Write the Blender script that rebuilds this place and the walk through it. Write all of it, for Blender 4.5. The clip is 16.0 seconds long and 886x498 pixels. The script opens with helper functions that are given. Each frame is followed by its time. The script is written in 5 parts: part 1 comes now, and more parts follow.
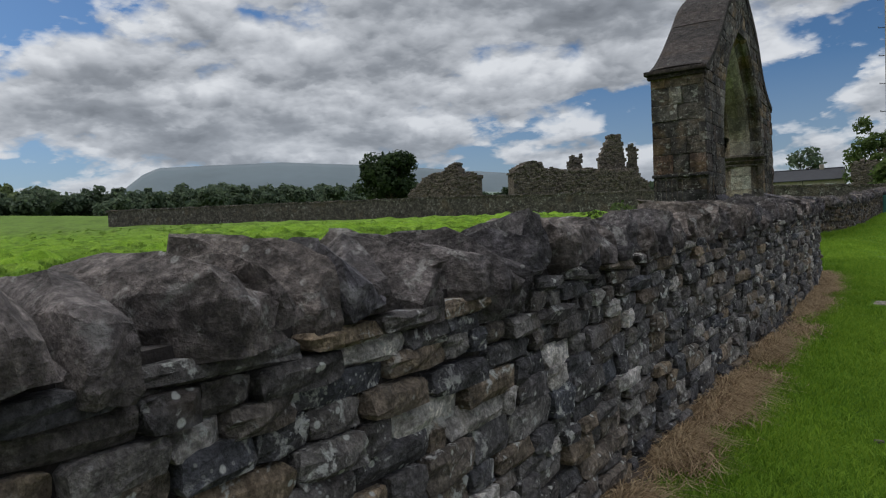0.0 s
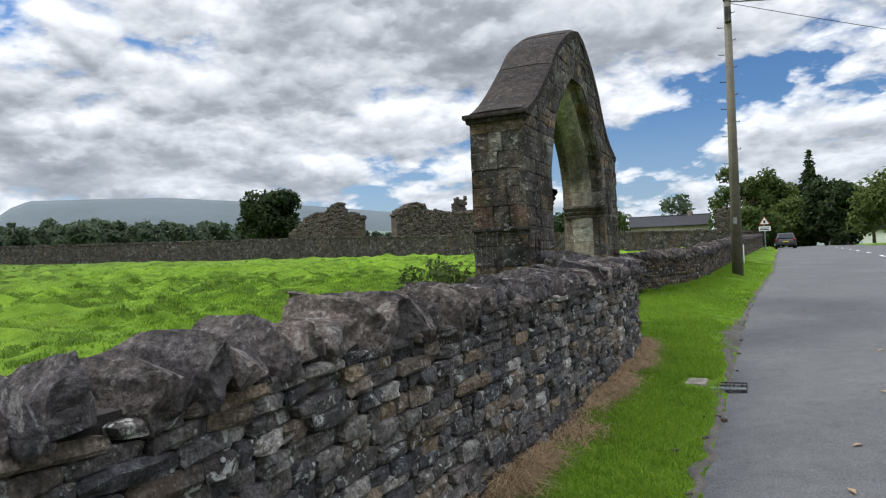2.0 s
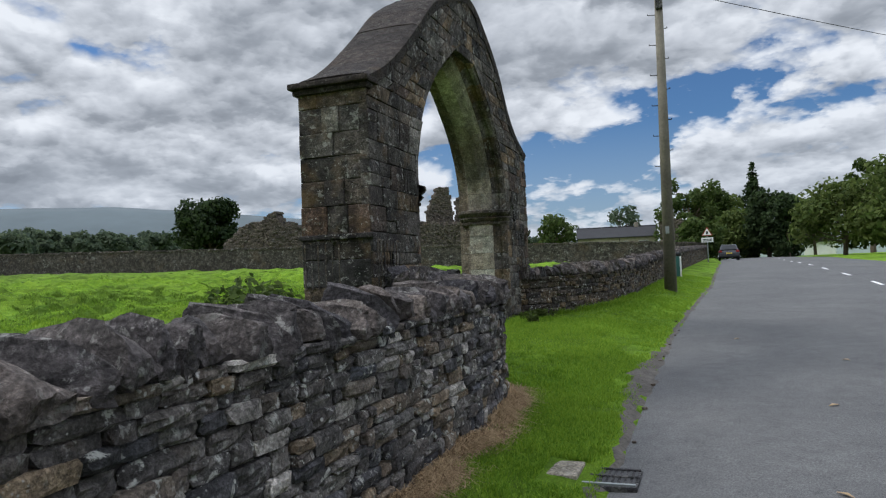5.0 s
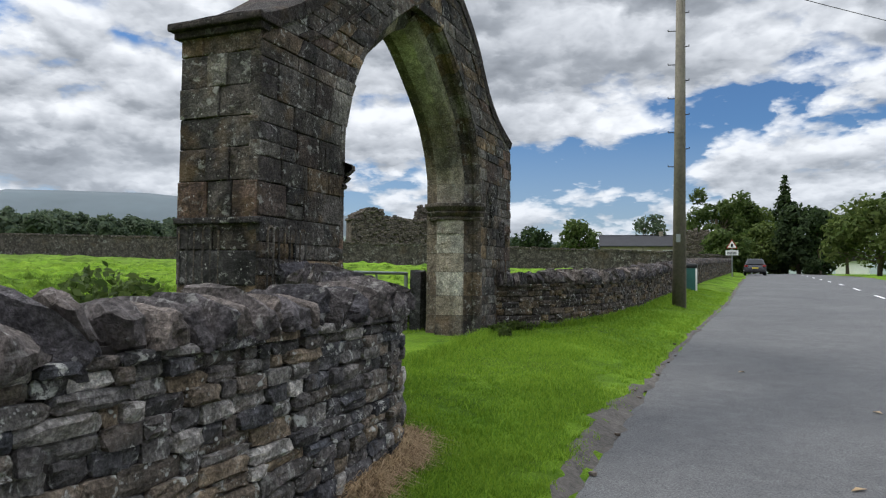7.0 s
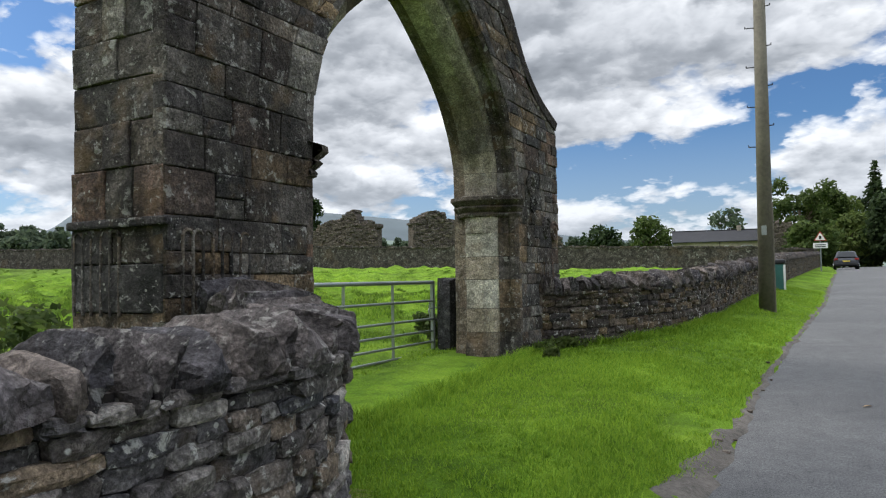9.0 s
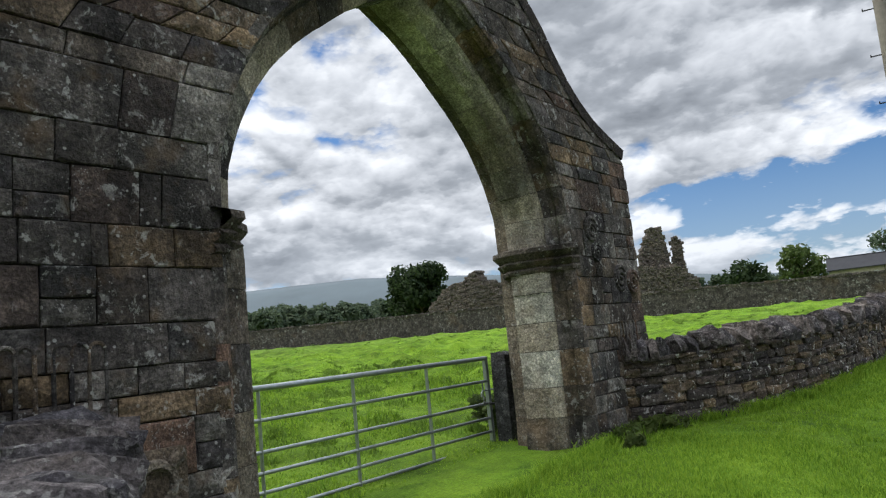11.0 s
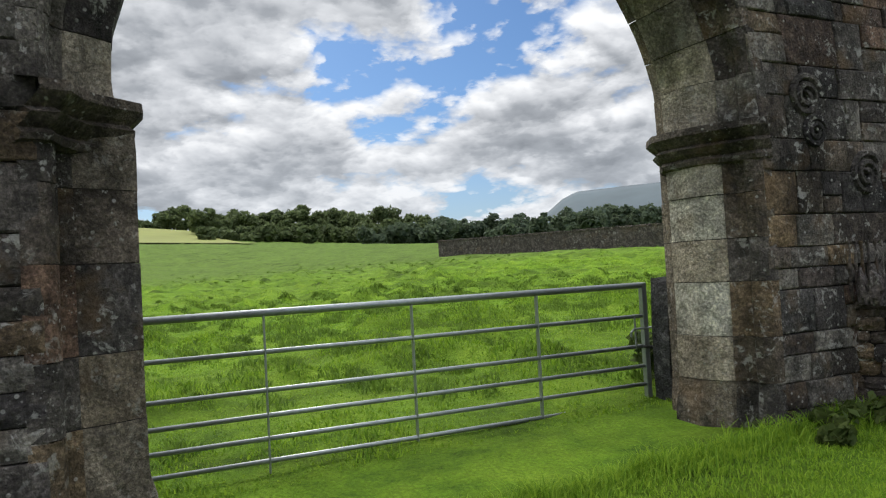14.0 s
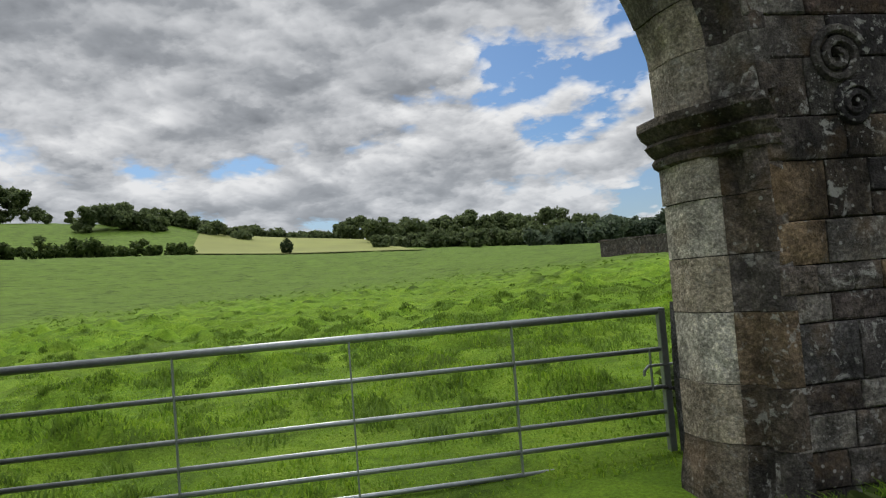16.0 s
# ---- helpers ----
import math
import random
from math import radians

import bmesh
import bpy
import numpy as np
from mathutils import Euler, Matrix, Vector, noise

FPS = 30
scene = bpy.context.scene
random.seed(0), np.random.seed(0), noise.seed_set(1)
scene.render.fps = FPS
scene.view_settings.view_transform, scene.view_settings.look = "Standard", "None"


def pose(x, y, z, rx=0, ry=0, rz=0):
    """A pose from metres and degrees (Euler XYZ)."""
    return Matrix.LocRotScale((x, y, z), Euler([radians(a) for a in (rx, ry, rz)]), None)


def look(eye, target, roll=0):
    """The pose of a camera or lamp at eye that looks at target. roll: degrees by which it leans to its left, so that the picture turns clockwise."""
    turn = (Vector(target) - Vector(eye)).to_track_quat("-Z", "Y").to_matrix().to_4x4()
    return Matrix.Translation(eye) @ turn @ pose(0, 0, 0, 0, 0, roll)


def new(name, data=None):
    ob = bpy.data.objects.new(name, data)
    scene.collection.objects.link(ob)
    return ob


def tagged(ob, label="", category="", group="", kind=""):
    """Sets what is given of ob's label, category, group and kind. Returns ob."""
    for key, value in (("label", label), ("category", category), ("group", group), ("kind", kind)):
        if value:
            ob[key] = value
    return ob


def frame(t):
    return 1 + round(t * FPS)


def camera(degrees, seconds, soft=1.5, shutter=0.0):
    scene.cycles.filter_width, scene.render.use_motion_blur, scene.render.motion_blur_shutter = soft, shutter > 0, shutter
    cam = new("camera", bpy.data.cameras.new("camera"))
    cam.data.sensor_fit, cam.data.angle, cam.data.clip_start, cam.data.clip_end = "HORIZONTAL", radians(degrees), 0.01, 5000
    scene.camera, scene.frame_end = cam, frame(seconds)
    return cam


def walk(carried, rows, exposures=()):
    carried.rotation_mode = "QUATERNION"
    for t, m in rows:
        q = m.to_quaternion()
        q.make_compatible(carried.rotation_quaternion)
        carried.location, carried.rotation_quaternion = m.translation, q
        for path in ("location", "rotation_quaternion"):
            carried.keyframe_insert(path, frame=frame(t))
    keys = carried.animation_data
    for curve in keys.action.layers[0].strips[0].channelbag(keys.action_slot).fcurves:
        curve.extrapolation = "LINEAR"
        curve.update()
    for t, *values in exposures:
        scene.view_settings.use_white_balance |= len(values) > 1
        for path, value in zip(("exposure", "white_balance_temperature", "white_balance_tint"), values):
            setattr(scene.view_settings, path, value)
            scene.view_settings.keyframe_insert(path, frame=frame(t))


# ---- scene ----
cam = camera(64.2, 16.0, soft=1.2)
METRES, EYE, TILT, LEAN, TURN = 16.5, 1.6, 0.0, 0.0, 33.0
ROWS = [
    (0.0, 0.0, 0.0, 0.0, -0.06, -1.48, 2.48),
    (0.5, 0.0225, 0.0238, 0.0022, -3.53, -4.18, 1.62),
    (1.0, 0.0452, 0.0491, 0.0088, -6.89, -4.44, 0.86),
    (1.5, 0.074, 0.0677, 0.0121, -8.3, -1.92, 1.32),
    (2.0, 0.0971, 0.0895, 0.0151, -8.61, 1.36, 2.17),
    (2.5, 0.1199, 0.1086, 0.015, -9.0, 3.13, 2.65),
    (3.0, 0.1415, 0.1318, 0.0147, -9.24, 3.48, 2.98),
    (3.5, 0.1579, 0.1604, 0.015, -9.94, 2.94, 2.88),
    (4.0, 0.181, 0.1862, 0.0154, -10.93, 2.35, 2.75),
    (4.5, 0.2002, 0.2162, 0.0169, -11.9, 2.15, 2.58),
    (7.0, 0.3077, 0.3441, 0.019, -10.32, 2.16, -0.65),
    (7.5, 0.3198, 0.3762, 0.0192, -6.31, 2.43, -3.55),
    (8.0, 0.3331, 0.4017, 0.0207, -0.71, 4.06, -4.74),
    (8.5, 0.3415, 0.4281, 0.0214, -1.96, 3.46, -1.92),
    (9.0, 0.3606, 0.4583, 0.0239, -4.69, 2.41, 0.9),
    (9.5, 0.3765, 0.4879, 0.0288, -2.91, 5.34, 3.03),
    (12.0, 0.4656, 0.6056, 0.0339, 14.5, 4.86, 4.64),
    (12.5, 0.4756, 0.6317, 0.0332, 19.64, 2.39, 4.32),
    (13.0, 0.4936, 0.6542, 0.0325, 24.42, 1.58, 3.99),
    (13.5, 0.5073, 0.6802, 0.0324, 28.65, 1.5, 3.54),
    (14.0, 0.5162, 0.7081, 0.0347, 32.83, 1.67, 3.09),
    (14.5, 0.5282, 0.7346, 0.0364, 37.17, 1.81, 2.87),
    (15.0, 0.5332, 0.7601, 0.0382, 41.3, 2.01, 3.06),
    (15.5, 0.5414, 0.7824, 0.0402, 45.2, 2.37, 3.68),
    (16.0, 0.5581, 0.8065, 0.0399, 46.77, 2.74, 4.59),
]
walk(cam, [(t, pose(0, 0, EYE, TILT, LEAN, TURN) @ pose(METRES * x, METRES * y, METRES * z, 90 + pitch, roll, yaw)) for t, x, y, z, yaw, pitch, roll in ROWS],
     [(t, stops, kelvin, 10) for t, stops, kelvin in ((0.0, -0.62, 6200), (0.5, -0.35, 6350), (1.0, 0.0, 6400), (1.5, 0.1, 6350), (2.0, 0.0, 6200), (2.5, -0.33, 6100), (3.5, -0.47, 6100), (4.5, -0.38, 6050), (7.0, -0.12, 6200), (8.0, 0.0, 6300), (9.0, 0.0, 6250), (9.7, 0.0, 6200), (12.0, -0.05, 6250), (12.5, 0.0, 6300), (14.5, -0.18, 6450), (16.0, -0.4, 6500))])

# ---------- world, sun ----------
SUN_AZ, SUN_EL = -100.0, 44.0          # degrees clockwise from +y, height
ZENITH_BOOST = 4.0                           # added fill: unseen sky overhead, raised beyond an overcast's threefold
world = bpy.data.worlds.new("world")
scene.world = world
world.use_nodes = True


class Nodes:
    """Short hand for a node tree."""
    def __init__(self, tree):
        self.tree = tree
        tree.nodes.clear()

    def add(self, kind, **props):
        n = self.tree.nodes.new(kind)
        for key, value in props.items():
            if key in n.inputs:
                self.put(n.inputs[key], value)
            else:
                setattr(n, key, value)
        return n

    def put(self, socket, value):
        if isinstance(value, bpy.types.NodeSocket):
            self.tree.links.new(value, socket)
        else:
            socket.default_value = value

    def math(self, op, a, b=0.0, c=0.0, clamp=False):
        n = self.tree.nodes.new("ShaderNodeMath")
        n.operation, n.use_clamp = op, clamp
        for i, v in enumerate((a, b, c)):
            self.put(n.inputs[i], v)
        return n.outputs[0]

    def vmath(self, op, a, b=(0, 0, 0)):
        n = self.tree.nodes.new("ShaderNodeVectorMath")
        n.operation = op
        self.put(n.inputs[0], a)
        self.put(n.inputs[1], b)
        return n.outputs[0]

    def noise(self, vec, scale, detail=4.0, rough=0.55, distort=0.0):
        n = self.add("ShaderNodeTexNoise", Scale=scale, Detail=detail, Roughness=rough, Distortion=distort)
        if vec is not None:
            self.put(n.inputs["Vector"], vec)
        return n.outputs["Fac"]

    def ramp(self, fac, *stops):
        n = self.tree.nodes.new("ShaderNodeValToRGB")
        els = n.color_ramp.elements
        while len(els) < len(stops):
            els.new(0.5)
        for el, (pos, col) in zip(els, stops):
            el.position = pos
            el.color = (*col, 1) if isinstance(col, tuple) else (col, col, col, 1)
        self.put(n.inputs["Fac"], fac)
        return n.outputs["Color"]

    def mix(self, fac, a, b, blend="MIX"):
        n = self.tree.nodes.new("ShaderNodeMix")
        n.data_type, n.blend_type = "RGBA", blend
        self.put(n.inputs["Factor"], fac)
        self.put(n.inputs[6], (*a, 1) if isinstance(a, tuple) else a)
        self.put(n.inputs[7], (*b, 1) if isinstance(b, tuple) else b)
        return n.outputs[2]


def build_sky():
    k = Nodes(world.node_tree)
    co = k.add("ShaderNodeTexCoord").outputs["Generated"]
    sep = k.add("ShaderNodeSeparateXYZ", Vector=co)
    up = k.math("MAXIMUM", sep.outputs["Z"], 0.0)
    flat = k.math("ADD", up, 0.2)
    plane = k.add("ShaderNodeCombineXYZ", X=k.math("DIVIDE", sep.outputs["X"], flat), Y=k.math("DIVIDE", sep.outputs["Y"], flat), Z=4.7).outputs[0]
    big = k.noise(plane, 0.95, 3.0, 0.5, 0.2)
    small = k.noise(plane, 4.2, 9.0, 0.55)
    # heavier cloud towards the south-west
    grey = k.ramp(k.math("ADD", k.math("MULTIPLY", sep.outputs["X"], -0.62), k.math("MULTIPLY", sep.outputs["Y"], -0.78)), (0.38, 0.0), (0.95, 1.0))

    def deck(lift):
        """Thickness of a broken cumulus layer: wide banks far off, heaped puffs upon them; lift looks a little higher."""
        z = k.math("ADD", up, lift)
        near = k.math("DIVIDE", 1.0, k.math("ADD", z, 0.42))
        at = k.add("ShaderNodeCombineXYZ", X=k.math("MULTIPLY", sep.outputs["X"], near), Y=k.math("MULTIPLY", sep.outputs["Y"], near), Z=k.math("MULTIPLY", k.math("MULTIPLY", z, near), 2.0)).outputs[0]
        mid = k.noise(at, 5.0, 10.0, 0.55)
        warp = k.vmath("ADD", at, k.add("ShaderNodeCombineXYZ", X=k.math("MULTIPLY", mid, 0.16), Y=k.math("MULTIPLY", mid, -0.16), Z=k.math("MULTIPLY", mid, 0.16)).outputs[0])
        puff = k.add("ShaderNodeTexVoronoi", Vector=warp, Scale=4.6, Detail=4.0, Roughness=0.6, Randomness=1.0, feature="SMOOTH_F1", normalize=True).outputs["Distance"]
        heap = k.math("ADD", k.math("MULTIPLY", mid, 0.30), k.math("MULTIPLY", k.math("SUBTRACT", 0.66, puff), 0.52))
        return k.math("ADD", k.math("ADD", k.math("MULTIPLY", big, 0.34), k.math("MULTIPLY", small, 0.05)), heap)

    sky = k.add("ShaderNodeTexSky", sky_type="NISHITA", sun_disc=False, sun_elevation=radians(SUN_EL), sun_rotation=radians(SUN_AZ)).outputs["Color"]
    blue = k.mix(1.0, sky, (0.056, 0.080, 0.108), "MULTIPLY")
    body = k.math("ADD", deck(0.0), k.math("MULTIPLY", grey, 0.06))
    cover = k.ramp(body, (0.494, 0.0), (0.512, 0.6), (0.536, 1.0))
    edge = k.math("SUBTRACT", body, k.math("ADD", deck(0.02), k.math("MULTIPLY", grey, 0.06)))
    thick = k.ramp(body, (0.484, 0.92), (0.56, 0.70), (0.65, 0.34))
    bright = k.math("ADD", thick, k.math("MULTIPLY", edge, 6.0), clamp=True)
    cloud = k.ramp(bright, (0.0, (0.25, 0.27, 0.30)), (0.4, (0.42, 0.445, 0.48)), (0.75, (0.77, 0.79, 0.82)), (1.0, (1.08, 1.09, 1.10)))
    colour = k.mix(cover, blue, cloud)
    haze = k.ramp(up, (0.0, 0.7), (0.08, 0.28), (0.2, 0.0))
    colour = k.mix(haze, colour, (0.66, 0.72, 0.79))
    rise = k.add("ShaderNodeMapRange", Value=up, interpolation_type="SMOOTHSTEP")
    for key, value in (("From Min", 0.42), ("From Max", 0.85), ("To Min", 1.0), ("To Max", ZENITH_BOOST)):
        rise.inputs[key].default_value = value
    bg = k.add("ShaderNodeBackground", Color=colour, Strength=rise.outputs[0])
    k.tree.links.new(bg.outputs[0], k.add("ShaderNodeOutputWorld").inputs["Surface"])


build_sky()
sun = new("sun", bpy.data.lights.new("sun", "SUN"))
sun.data.energy, sun.data.angle, sun.data.color = 2.6, radians(14.0), (1.0, 0.95, 0.87)
_a, _e = radians(SUN_AZ), radians(SUN_EL)
sun.matrix_world = look((0, 0, 0), (-math.sin(_a) * math.cos(_e), -math.cos(_a) * math.cos(_e), -math.sin(_e)))


# ---------- materials ----------
def material(name, rough=0.9, spec=0.3):
    m = bpy.data.materials.new(name)
    m.use_nodes = True
    k = Nodes(m.node_tree)
    bsdf = k.add("ShaderNodeBsdfPrincipled", Roughness=rough)
    bsdf.inputs["Specular IOR Level"].default_value = spec
    k.tree.links.new(bsdf.outputs[0], k.add("ShaderNodeOutputMaterial").inputs["Surface"])
    return m, k, bsdf


def bumped(k, bsdf, height, strength=0.5, distance=0.02):
    b = k.add("ShaderNodeBump", Height=height, Strength=strength, Distance=distance)
    k.tree.links.new(b.outputs[0], bsdf.inputs["Normal"])


def stone_material(name, tones, lichen=0.5, ochre=0.2, fine=1.0, rough=0.92, green=0.15, patchy=1.0, size=1.0, soot=0.0):
    """Weathered gritstone: each block has its tone; soot, brown staining, white lichen and pits."""
    m, k, bsdf = material(name, rough, 0.25)
    pos = k.add("ShaderNodeNewGeometry")
    rnd = k.math("FRACT", k.math("ADD", pos.outputs["Random Per Island"], k.add("ShaderNodeObjectInfo").outputs["Random"]))
    p = k.vmath("ADD", pos.outputs["Position"], k.add("ShaderNodeCombineXYZ", X=k.math("MULTIPLY", rnd, 7.0), Y=k.math("MULTIPLY", rnd, 3.0)).outputs[0])
    if size != 1.0:
        p = k.vmath("MULTIPLY", p, (size, size, size))
    step = 1.0 / (len(tones) - 1)
    base = k.ramp(rnd, *[(i * step, t) for i, t in enumerate(tones)])
    blotch = k.noise(p, 8.0, 8.0, 0.68, 0.4)
    base = k.mix(patchy, base, k.ramp(blotch, (0.30, 0.42), (0.48, 1.12), (0.68, 2.3)), "MULTIPLY")
    grain = k.noise(p, 48.0 * fine, 7.0, 0.72)
    base = k.mix(0.9, base, k.ramp(grain, (0.34, 0.36), (0.5, 0.9), (0.66, 1.8)), "MULTIPLY")
    if soot:
        black = k.noise(k.vmath("MULTIPLY", pos.outputs["Position"], (1.0, 1.0, 0.55)), 1.5, 7.0, 0.62, 0.6)
        base = k.mix(soot, base, k.ramp(black, (0.37, 0.34), (0.5, 0.95), (0.62, 1.7)), "MULTIPLY")
    rust = k.ramp(k.noise(p, 2.3, 5.0, 0.6), (0.56, 0.0), (0.70, ochre))
    base = k.mix(rust, base, (0.19, 0.115, 0.05))
    moss = k.ramp(k.noise(p, 3.1, 6.0, 0.65), (0.60, 0.0), (0.74, green))
    base = k.mix(moss, base, (0.085, 0.09, 0.035))
    white = k.math("MULTIPLY", k.ramp(k.noise(p, 11.0, 7.0, 0.68, 0.5), (0.565, 0.0), (0.62, 1.0)), k.ramp(k.noise(p, 2.1, 3.0), (0.40, 0.0), (0.55, 1.0)))
    spots = k.ramp(k.add("ShaderNodeTexVoronoi", Vector=p, Scale=17.0, Randomness=1.0).outputs["Distance"], (0.14, 1.0), (0.2, 0.0))
    spots = k.math("MULTIPLY", spots, k.ramp(k.noise(p, 5.0, 2.0), (0.50, 0.0), (0.56, 1.0)))
    flecks = k.ramp(k.add("ShaderNodeTexVoronoi", Vector=p, Scale=44.0, Randomness=1.0).outputs["Distance"], (0.16, 1.0), (0.24, 0.0))
    flecks = k.math("MULTIPLY", flecks, k.ramp(k.noise(p, 3.7, 3.0), (0.56, 0.0), (0.64, 0.7)))
    pale = k.math("MULTIPLY", k.math("MAXIMUM", k.math("MAXIMUM", white, spots), flecks), lichen, clamp=True)
    base = k.mix(pale, base, (0.47, 0.46, 0.42))
    k.put(bsdf.inputs["Base Color"], base)
    h = k.math("ADD", k.math("MULTIPLY", k.noise(p, 16.0, 6.0, 0.65), 1.0), k.math("MULTIPLY", grain, 0.35))
    bumped(k, bsdf, h, 1.0, 0.05)
    return m


def plain(name, colour, rough=0.6, metal=0.0, vary=0.15, scale=20.0, bump=0.0):
    m, k, bsdf = material(name, rough, 0.4)
    co = k.add("ShaderNodeNewGeometry").outputs["Position"]
    n = k.noise(co, scale, 5.0, 0.6)
    n2 = k.noise(co, scale * 0.13, 4.0, 0.6)
    f = k.ramp(k.math("ADD", k.math("MULTIPLY", n, 0.5), k.math("MULTIPLY", n2, 0.5)), (0.3, 1.0 - 2 * vary), (0.7, 1.0 + 2 * vary))
    k.put(bsdf.inputs["Base Color"], k.mix(1.0, colour, f, "MULTIPLY"))
    bsdf.inputs["Metallic"].default_value = metal
    if bump:
        bumped(k, bsdf, n, bump, 0.02)
    return m


RUBBLE = stone_material("rubble_stone", [(0.043, 0.041, 0.043), (0.102, 0.088, 0.078), (0.06, 0.06, 0.067), (0.181, 0.135, 0.09), (0.063, 0.057, 0.054), (0.144, 0.13, 0.118), (0.048, 0.046, 0.049), (0.09, 0.079, 0.072), (0.409, 0.373, 0.337)], 1.0, 0.22)
BROWN_RUBBLE = stone_material("brown_rubble_stone", [(0.030, 0.026, 0.024), (0.06, 0.047, 0.038), (0.042, 0.036, 0.033), (0.11, 0.078, 0.046), (0.048, 0.04, 0.034), (0.085, 0.07, 0.056)], 0.8, 0.3)
COPING = stone_material("coping_stone", [(0.034, 0.032, 0.036), (0.078, 0.066, 0.061), (0.044, 0.041, 0.046), (0.103, 0.085, 0.074), (0.052, 0.045, 0.044)], 0.35, 0.08, 0.8)
ASHLAR = stone_material("ashlar_stone", [(0.026, 0.023, 0.023), (0.070, 0.056, 0.044), (0.034, 0.032, 0.031), (0.115, 0.080, 0.046), (0.028, 0.025, 0.025), (0.062, 0.054, 0.047), (0.11, 0.10, 0.086), (0.038, 0.032, 0.029), (0.085, 0.052, 0.036)], 0.55, 0.38, green=0.05, soot=1.0)
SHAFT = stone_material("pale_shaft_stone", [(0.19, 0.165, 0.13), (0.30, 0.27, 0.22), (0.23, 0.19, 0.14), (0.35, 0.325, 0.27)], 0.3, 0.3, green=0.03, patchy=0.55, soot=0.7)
CAPSTONE = stone_material("weathering_stone", [(0.020, 0.016, 0.014), (0.034, 0.026, 0.022), (0.027, 0.022, 0.020)], 0.12, 0.15)
RUIN = stone_material("ruin_stone", [(0.052, 0.043, 0.036), (0.085, 0.069, 0.055), (0.062, 0.052, 0.044)], 0.25, 0.15, 0.5, size=0.35)
FAR_WALL = stone_material("far_wall_stone", [(0.045, 0.038, 0.034), (0.07, 0.058, 0.049), (0.05, 0.043, 0.039)], 0.4, 0.2, 0.5, size=0.3)
DARK_SHAFT = stone_material("dark_shaft_stone", [(0.07, 0.058, 0.045), (0.12, 0.10, 0.075), (0.085, 0.065, 0.045), (0.15, 0.13, 0.105)], 0.35, 0.3, green=0.0, patchy=0.7, soot=0.8)
# mortar core, near black: the shadow inside the joints is in its colour
SHADED_MORTAR = plain("shaded_earth_mortar", (0.024, 0.019, 0.017), 0.95, 0.0, 0.3, 30.0, 0.6)
STEEL = plain("galvanised_steel", (0.27, 0.29, 0.285), 0.45, 0.75, 0.12, 30.0)
POST = stone_material("dark_slab", [(0.035, 0.034, 0.036), (0.05, 0.048, 0.048)], 0.25, 0.1)


def ground_material():
    m, k, bsdf = material("grass_turf", 0.95, 0.1)
    co = k.add("ShaderNodeNewGeometry").outputs["Position"]
    fine = k.noise(co, 38.0, 5.0, 0.7)
    mid = k.noise(co, 1.5, 7.0, 0.66, 0.6)
    big = k.noise(co, 0.16, 4.0, 0.55)
    col = k.ramp(mid, (0.30, (0.046, 0.098, 0.008)), (0.45, (0.11, 0.205, 0.012)), (0.66, (0.175, 0.28, 0.02)))
    col = k.mix(k.ramp(big, (0.45, 0.0), (0.70, 0.35)), col, (0.12, 0.165, 0.025))
    col = k.mix(0.8, col, k.ramp(fine, (0.28, 0.5), (0.72, 1.5)), "MULTIPLY")
    # cloud shade and distance painted in: duller olive on the pasture's far side
    west = k.math("ADD", k.math("MULTIPLY", k.add("ShaderNodeSeparateXYZ", Vector=co).outputs["X"], -0.01), k.math("MULTIPLY", k.noise(co, 0.03, 5.0, 0.6), 0.5))
    col = k.mix(k.ramp(west, (0.55, 0.0), (1.1, 0.75)), col, (0.075, 0.115, 0.022))
    patch = k.noise(k.vmath("MULTIPLY", co, (0.7, 0.35, 0.7)), 0.8, 7.0, 0.7, 0.5)
    col = k.mix(0.9, col, k.ramp(patch, (0.36, 0.45), (0.5, 0.95), (0.66, 1.2)), "MULTIPLY")
    k.put(bsdf.inputs["Base Color"], col)
    bumped(k, bsdf, k.math("ADD", fine, k.math("MULTIPLY", mid, 2.0)), 0.9, 0.06)
    return m


def road_material():
    m, k, bsdf = material("worn_asphalt", 0.88, 0.3)
    co = k.add("ShaderNodeNewGeometry").outputs["Position"]
    fine = k.noise(co, 75.0, 4.0, 0.75)
    mid = k.noise(co, 5.0, 6.0, 0.65)
    big = k.noise(co, 0.5, 5.0, 0.6)
    col = k.ramp(big, (0.3, (0.070, 0.070, 0.071)), (0.7, (0.104, 0.103, 0.102)))
    col = k.mix(0.8, col, k.ramp(mid, (0.3, 0.8), (0.7, 1.18)), "MULTIPLY")
    col = k.mix(1.0, col, k.ramp(fine, (0.34, 0.45), (0.66, 1.6)), "MULTIPLY")
    k.put(bsdf.inputs["Base Color"], col)
    bumped(k, bsdf, fine, 0.8, 0.012)
    return m


TURF, ASPHALT = ground_material(), road_material()


def foliage(name, dark, light, scale=1.2):
    m, k, bsdf = material(name, 0.8, 0.2)
    geo = k.add("ShaderNodeNewGeometry")
    rnd = k.math("ADD", k.math("MULTIPLY", geo.outputs["Random Per Island"], 0.6), k.math("MULTIPLY", k.noise(geo.outputs["Position"], scale, 4.0), 0.4))
    col = k.ramp(rnd, (0.15, dark), (0.85, light))
    k.put(bsdf.inputs["Base Color"], col)
    thin = k.add("ShaderNodeBsdfTranslucent", Color=col)
    both = k.add("ShaderNodeMixShader", Fac=0.45)
    k.tree.links.new(bsdf.outputs[0], both.inputs[1])
    k.tree.links.new(thin.outputs[0], both.inputs[2])
    k.tree.links.new(both.outputs[0], [n for n in k.tree.nodes if n.type == "OUTPUT_MATERIAL"][0].inputs["Surface"])
    return m


